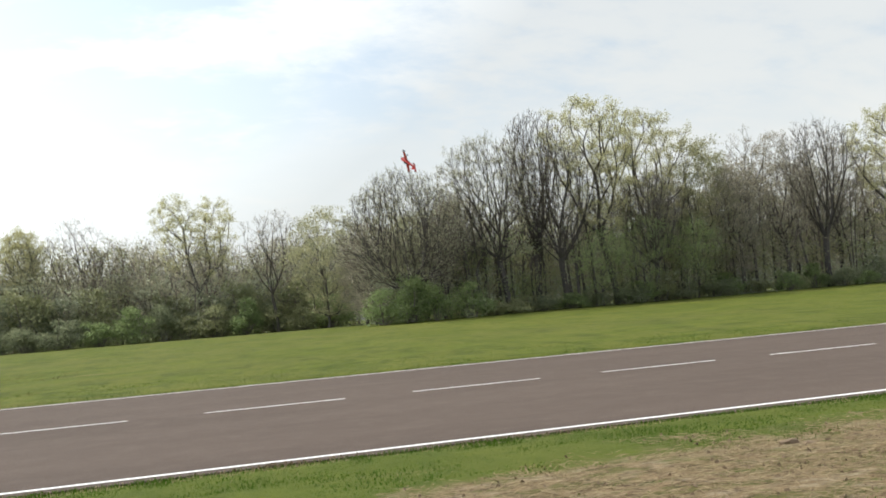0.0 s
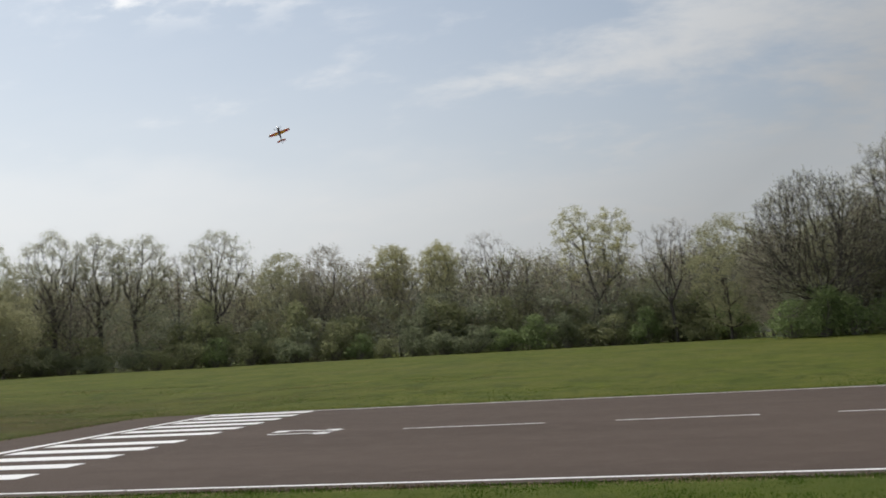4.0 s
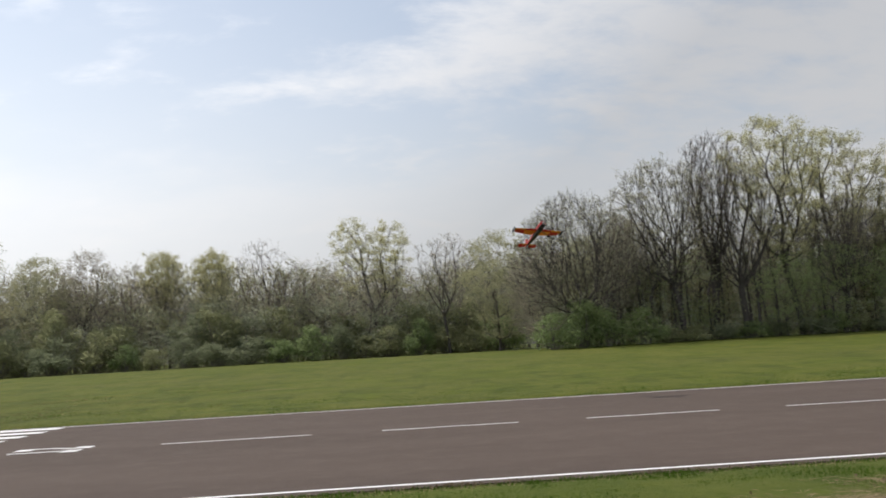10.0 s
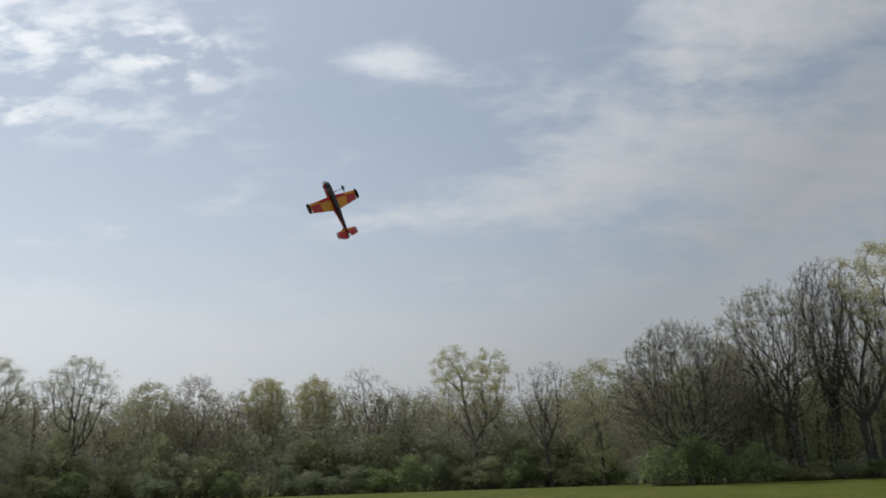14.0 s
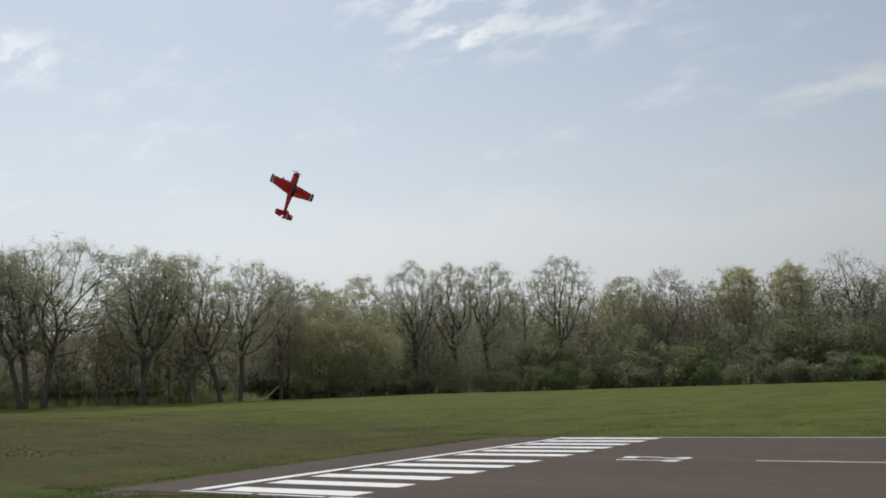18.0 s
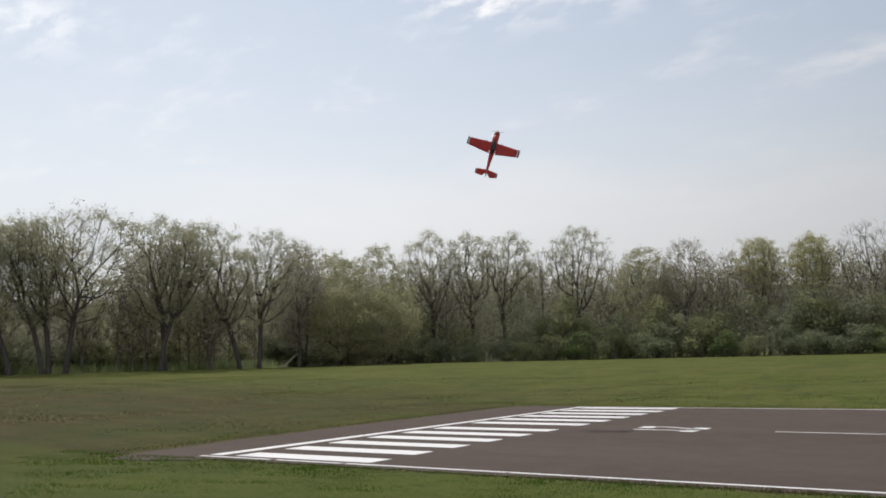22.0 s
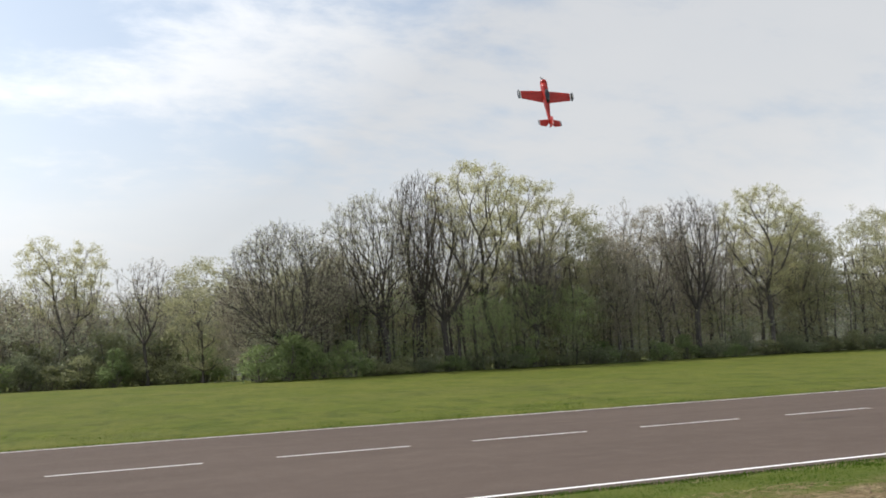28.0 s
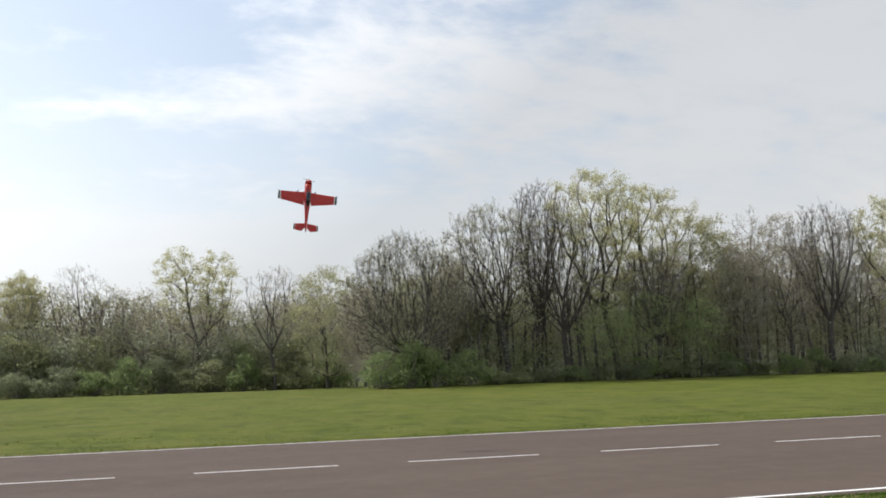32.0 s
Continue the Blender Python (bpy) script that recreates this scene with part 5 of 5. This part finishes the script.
        wheel = new("wheel")
        wheel.parent = root
        wheel.location = (s * 0.235, 0.17, -0.27)
        part("tyre", rod((-0.012, 0, 0), (0.012, 0, 0), 0.04, 0.04, 20), M_RUBBER, wheel)
        part("hub", rod((-0.014, 0, 0), (0.014, 0, 0), 0.016, 0.016, 12), M_METAL, wheel)
        part("wheel_spat", loft([(0.075, 0.004, -0.245, -0.265), (0.05, 0.018, -0.225, -0.275), (0.0, 0.022, -0.218, -0.278), (-0.06, 0.012, -0.235, -0.270), (-0.10, 0.003, -0.25, -0.26)], 12, lambda j, u: 0, 2.0), M_BLACK, root, "black wheel fairing").location = (s * 0.235, 0.165, 0.0)
    part("fin", plate([(-0.70, 0.03), (-0.86, 0.03), (-0.86, 0.225), (-0.80, 0.222)], 0.012, "x"), M_RED, root)
    rud = part("rudder", plate([(-0.865, -0.03), (-1.00, -0.02), (-1.02, 0.06), (-0.985, 0.235), (-0.865, 0.228)], 0.010, "x"), M_RED, root, "red rudder with a white band")
    part("band", plate([(-0.868, 0.17), (-1.0, 0.17), (-0.995, 0.20), (-0.868, 0.20)], 0.0125, "x"), M_WHITE, rud)
    part("tail_wheel", rod((-0.006, -0.97, -0.065), (0.006, -0.97, -0.065), 0.014, 0.014, 12), M_RUBBER, root)
    part("tail_strut", rod((0, -0.93, -0.02), (0, -0.97, -0.062), 0.003, 0.003, 6), M_METAL, root)
    return root, prop


aeroplane, airscrew = build_plane()


# ---------------------------------------------------------------- small things on the ground
M_CLOD = material("dry_clod", (0.19, 0.135, 0.085), 0.95)[0]
M_DEADWOOD = material("bleached_wood", (0.55, 0.51, 0.45), 0.85)[0]


def lump(seed, size):
    rng = random.Random(seed)
    bm = bmesh.new()
    bmesh.ops.create_icosphere(bm, subdivisions=2, radius=1.0)
    for v in bm.verts:
        k = 1 + 0.45 * noise.noise(v.co * 1.7 + Vector((seed, 0, 0))) + rng.uniform(-0.08, 0.08)
        v.co = Vector((v.co.x * size[0], v.co.y * size[1], v.co.z * size[2])) * k
    return bm


def build_ground_things():
    def clod(x, y, seed, size, label):
        me = bpy.data.meshes.new("earth_clod")
        bm = lump(seed, size)
        bm.to_mesh(me)
        bm.free()
        me.materials.append(M_CLOD)
        ob = new("earth_clod", me)
        ob.location = (x, y, ground_z(x, y) + size[2] * 0.35)
        tagged(ob, label, "clod")

    clod(5.60, 8.95, 3, (0.13, 0.05, 0.045), "dark clod of turned earth on bare ground")
    clod(5.75, 8.82, 4, (0.06, 0.05, 0.03), "small dark clod of earth on bare ground")
    # bleached dead branch lying at the edge of the wood
    root = new("fallen_branch")
    x, y = -61.5, 66.0
    root.location = (x, y, ground_z(x, y))
    tagged(root, "bleached fallen branch lying at the wood edge", "branch")
    part("limb", rod((-0.3, 0, 0.12), (1.3, 0.2, 1.35), 0.10, 0.05), M_DEADWOOD, root)
    part("limb", rod((-1.6, -0.1, 0.10), (0.2, 0.0, 0.14), 0.11, 0.07), M_DEADWOOD, root)
    part("limb", rod((-2.6, -0.2, 0.08), (-2.3, -0.1, 0.42), 0.10, 0.06), M_DEADWOOD, root)
    # rough reeds among the open grove
    rng = np.random.default_rng(9)
    n = 42000
    t = rng.random(n)
    px = -60 - 16 * t + rng.normal(0, 1.6, n) - 4
    py = 64 - 34 * t + rng.normal(0, 1.6, n)
    h = rng.uniform(0.35, 0.95, n)
    p = np.stack([px, py, np.array([ground_z(a, b) for a, b in zip(px, py)])], 1)
    side = rng.normal(0, 0.020, (n, 3)) * np.array([1, 1, 0])
    tip = p + np.stack([rng.normal(0, 0.2, n), rng.normal(0, 0.2, n), h], 1)
    v = np.stack([p - side, p + side, tip], 1).reshape(-1, 3)
    tagged(new("tall_grass", mesh_of("tall_grass", v, np.arange(3 * n).reshape(n, 3), M_LEAF_GREEN)), "tall pale green grass under the open grove", "grass", kind="stuff")
    # clods and crumbs over the bare earth
    vs, fs = [], []
    r2 = random.Random(4)
    for _ in range(5000):
        x, y = r2.uniform(0.5, 16), r2.uniform(5.3, 10.6)
        if r2.random() > bare_here(x, y):
            continue
        s = 0.006 + 0.03 * r2.random() ** 3
        b = len(vs)
        z = ground_z(x, y) + 0.01
        vs += [(x + r2.uniform(-s, s), y + r2.uniform(-s, s), z + r2.uniform(-s, s)) for _ in range(3)] + [(x, y, z + s * 1.2)]
        fs += [(b, b + 1, b + 3), (b + 1, b + 2, b + 3), (b + 2, b, b + 3), (b, b + 2, b + 1)]
    for _ in range(900):     # broken edge of the asphalt
        if r2.random() < 0.5:
            y = r2.uniform(11.2, 28)
            x = -15.85 + r2.gauss(0, 0.12)
        else:
            x = r2.choice((-5.4, -3.0, 0.6, 3.4)) + r2.gauss(0, 0.6)
            y = 11.68 + r2.gauss(0, 0.05)
        s = r2.uniform(0.010, 0.032)
        b = len(vs)
        vs += [(x + r2.uniform(-s, s), y + r2.uniform(-s, s), 0.01 + r2.uniform(-s, s)) for _ in range(3)] + [(x, y, 0.012 + s)]
        fs += [(b, b + 1, b + 3), (b + 1, b + 2, b + 3), (b + 2, b, b + 3), (b, b + 2, b + 1)]
    tagged(new("earth_crumbs", mesh_of("earth_crumbs", vs, fs, M_CLOD)), "crumbs of dry brown earth on bare ground", "soil", kind="stuff")


build_ground_things()


# ---------------------------------------------------------------- movement
def motions():
    walk(aeroplane, [
        (0.00, pose(10.92, 51.53, 10.59, 130.5, -44.2, -113.2)),
        (0.12, pose(10.18, 51.89, 10.63, 53.0, -48.1, -17.2)),
        (0.25, pose(9.43, 52.26, 10.66, 31.7, -0.0, 28.2)),
        (0.38, pose(8.69, 52.62, 10.69, 41.5, 39.2, 57.4)),
        (0.50, pose(7.94, 52.99, 10.73, 97.8, 59.4, 127.8)),
        (0.62, pose(6.95, 53.62, 10.86, 143.9, 36.6, -170.9)),
        (0.75, pose(5.96, 54.25, 10.99, 151.1, 0.0, -142.9)),
        (0.88, pose(4.96, 54.89, 11.13, 136.2, -50.8, -102.8)),
        (1.00, pose(3.97, 55.52, 11.26, 46.8, -51.4, 5.3)),
        (1.25, pose(1.65, 56.50, 11.43, 29.5, 0.0, 42.4)),
        (1.38, pose(0.49, 56.98, 11.52, 47.0, 44.5, 78.7)),
        (1.50, pose(-0.67, 57.47, 11.61, 120.3, 52.2, 166.0)),
        (1.75, pose(-3.26, 58.92, 11.83, 150.8, -0.0, -137.7)),
        (1.88, pose(-4.55, 59.65, 11.94, 127.6, -54.9, -90.8)),
        (2.00, pose(-5.84, 60.37, 12.05, 36.3, -41.2, 19.0)),
        (2.25, pose(-8.52, 61.33, 12.30, 31.4, -0.0, 52.8)),
        (2.38, pose(-9.86, 61.82, 12.42, 61.7, 54.3, 115.5)),
        (2.50, pose(-11.20, 62.30, 12.54, 138.2, 28.3, -141.4)),
        (2.75, pose(-13.69, 62.53, 13.12, 133.9, -0.0, -127.2)),
        (2.88, pose(-14.93, 62.64, 13.42, 105.7, -33.4, -64.6)),
        (3.00, pose(-16.17, 62.75, 13.71, 60.5, -18.9, 10.3)),
        (3.50, pose(-20.86, 64.50, 16.07, 70.2, -11.5, 68.2)),
        (3.75, pose(-21.96, 62.84, 16.97, 85.1, 17.1, 124.3)),
        (4.00, pose(-23.07, 61.18, 17.87, 118.8, 17.8, -170.0)),
        (4.25, pose(-23.88, 60.62, 18.09, 102.5, 42.6, 127.6)),
        (4.50, pose(-24.69, 60.06, 18.32, 65.8, 37.3, 49.5)),
        (5.50, pose(-20.22, 57.98, 16.79, 34.9, 47.3, -37.5)),
        (6.50, pose(-10.94, 54.64, 14.03, 18.7, 26.1, -113.2)),
        (6.75, pose(-9.14, 53.49, 13.60, 24.2, 14.1, -127.0)),
        (7.00, pose(-7.75, 52.25, 13.26, 21.9, 8.4, -139.0)),
        (7.25, pose(-6.37, 50.92, 12.81, 20.6, 8.0, -145.8)),
        (7.50, pose(-5.01, 49.21, 12.26, 18.4, 7.7, -148.3)),
        (8.00, pose(-2.81, 44.97, 10.61, 19.5, 11.0, -156.0)),
        (8.50, pose(-1.04, 40.64, 8.96, 12.2, -6.6, -158.6)),
        (9.00, pose(0.95, 36.32, 7.50, 16.4, -1.7, -153.7)),
        (9.50, pose(2.83, 32.17, 6.00, 22.5, -0.3, -161.7)),
        (10.00, pose(4.42, 27.73, 5.08, 23.7, -5.0, -164.6)),
        (10.50, pose(6.08, 23.93, 5.06, 49.6, 2.2, -165.0)),
        (10.75, pose(6.43, 22.56, 5.83, 92.8, 2.5, 169.4)),
        (11.00, pose(6.76, 21.14, 6.60, 77.6, 25.3, -163.5)),
        (11.40, pose(5.88, 19.77, 7.87, 83.3, 29.4, -179.8)),
        (11.70, pose(4.75, 19.25, 8.46, 102.4, 41.4, 155.9)),
        (11.90, pose(3.95, 19.24, 8.63, 88.1, 56.1, 127.3)),
        (12.10, pose(3.02, 19.34, 8.45, 62.3, 43.0, 80.8)),
        (12.20, pose(2.56, 19.43, 8.24, 62.9, 28.1, 65.1)),
        (12.30, pose(2.17, 19.52, 8.20, 64.1, 14.3, 49.1)),
        (12.50, pose(1.46, 19.93, 8.28, 73.5, 2.4, 22.6)),
        (13.00, pose(0.05, 21.28, 8.05, 101.3, 0.2, -28.6)),
        (13.30, pose(-0.90, 22.05, 8.04, 104.7, 8.6, -42.4)),
        (13.60, pose(-1.92, 22.21, 8.09, 102.9, 13.8, -62.6)),
        (14.00, pose(-3.21, 21.66, 8.51, 95.7, 25.3, -133.8)),
        (14.30, pose(-4.60, 20.95, 8.89, 109.7, 42.0, -166.2)),
        (14.60, pose(-6.39, 20.45, 8.62, 72.5, 47.5, 119.5)),
        (14.75, pose(-7.29, 20.39, 8.39, 70.8, 36.1, 97.4)),
        (14.90, pose(-8.09, 20.54, 8.30, 69.7, 27.0, 72.1)),
        (15.00, pose(-8.60, 20.81, 8.18, 68.0, 23.8, 54.9)),
        (15.30, pose(-9.88, 22.06, 8.13, 69.5, 2.1, 20.6)),
        (17.50, pose(-17.02, 21.11, 7.79, 115.9, -5.6, 56.7)),
        (18.00, pose(-17.87, 19.95, 7.82, 99.7, 14.7, 80.7)),
        (18.50, pose(-17.96, 19.68, 7.93, 95.4, 17.9, 79.0)),
        (19.00, pose(-17.79, 20.29, 7.99, 86.6, 16.7, 60.2)),
        (20.00, pose(-16.76, 21.91, 8.19, 78.6, 10.1, 31.9)),
        (21.00, pose(-15.82, 23.02, 7.62, 78.3, 19.4, 7.4)),
        (22.00, pose(-13.10, 22.54, 7.86, 81.9, 17.0, 35.2)),
        (23.00, pose(-9.94, 22.93, 7.41, 94.4, 17.4, 43.9)),
        (23.50, pose(-7.72, 22.84, 7.38, 99.7, 23.8, 40.5)),
        (24.00, pose(-4.99, 22.84, 7.31, 95.9, 21.3, 20.7)),
        (24.50, pose(-2.32, 22.35, 7.54, 84.6, 16.2, 22.1)),
        (25.00, pose(0.11, 22.59, 7.80, 77.3, 27.2, 0.7)),
        (25.50, pose(2.86, 23.01, 7.76, 76.6, 23.2, 3.7)),
        (26.00, pose(5.43, 22.92, 7.99, 87.0, 19.4, 11.2)),
        (26.50, pose(7.67, 22.46, 8.51, 93.3, 14.7, 14.7)),
        (28.50, pose(12.14, 22.03, 8.86, 69.1, -22.8, -27.2)),
        (28.70, pose(11.84, 22.42, 8.54, 68.7, -21.4, -55.9)),
        (29.00, pose(11.40, 23.34, 8.32, 92.7, -4.0, -63.3)),
        (29.50, pose(10.16, 24.15, 8.73, 90.7, 1.8, -29.2)),
        (30.00, pose(8.76, 24.00, 8.98, 85.7, -4.1, 20.4)),
        (30.50, pose(7.25, 23.93, 8.47, 77.6, 2.8, 53.5)),
        (31.00, pose(5.63, 24.01, 7.67, 79.9, 8.9, 58.7)),
        (31.50, pose(3.91, 24.34, 7.14, 89.8, -4.0, 28.9)),
        (32.00, pose(2.32, 24.72, 6.69, 82.9, 5.3, 4.1)),
    ])
    # the airscrew turns all the while
    walk(airscrew, [(0.2 * i, pose(0, 0.462, 0, 0, 80 * i % 360, 0)) for i in range(161)])


motions()
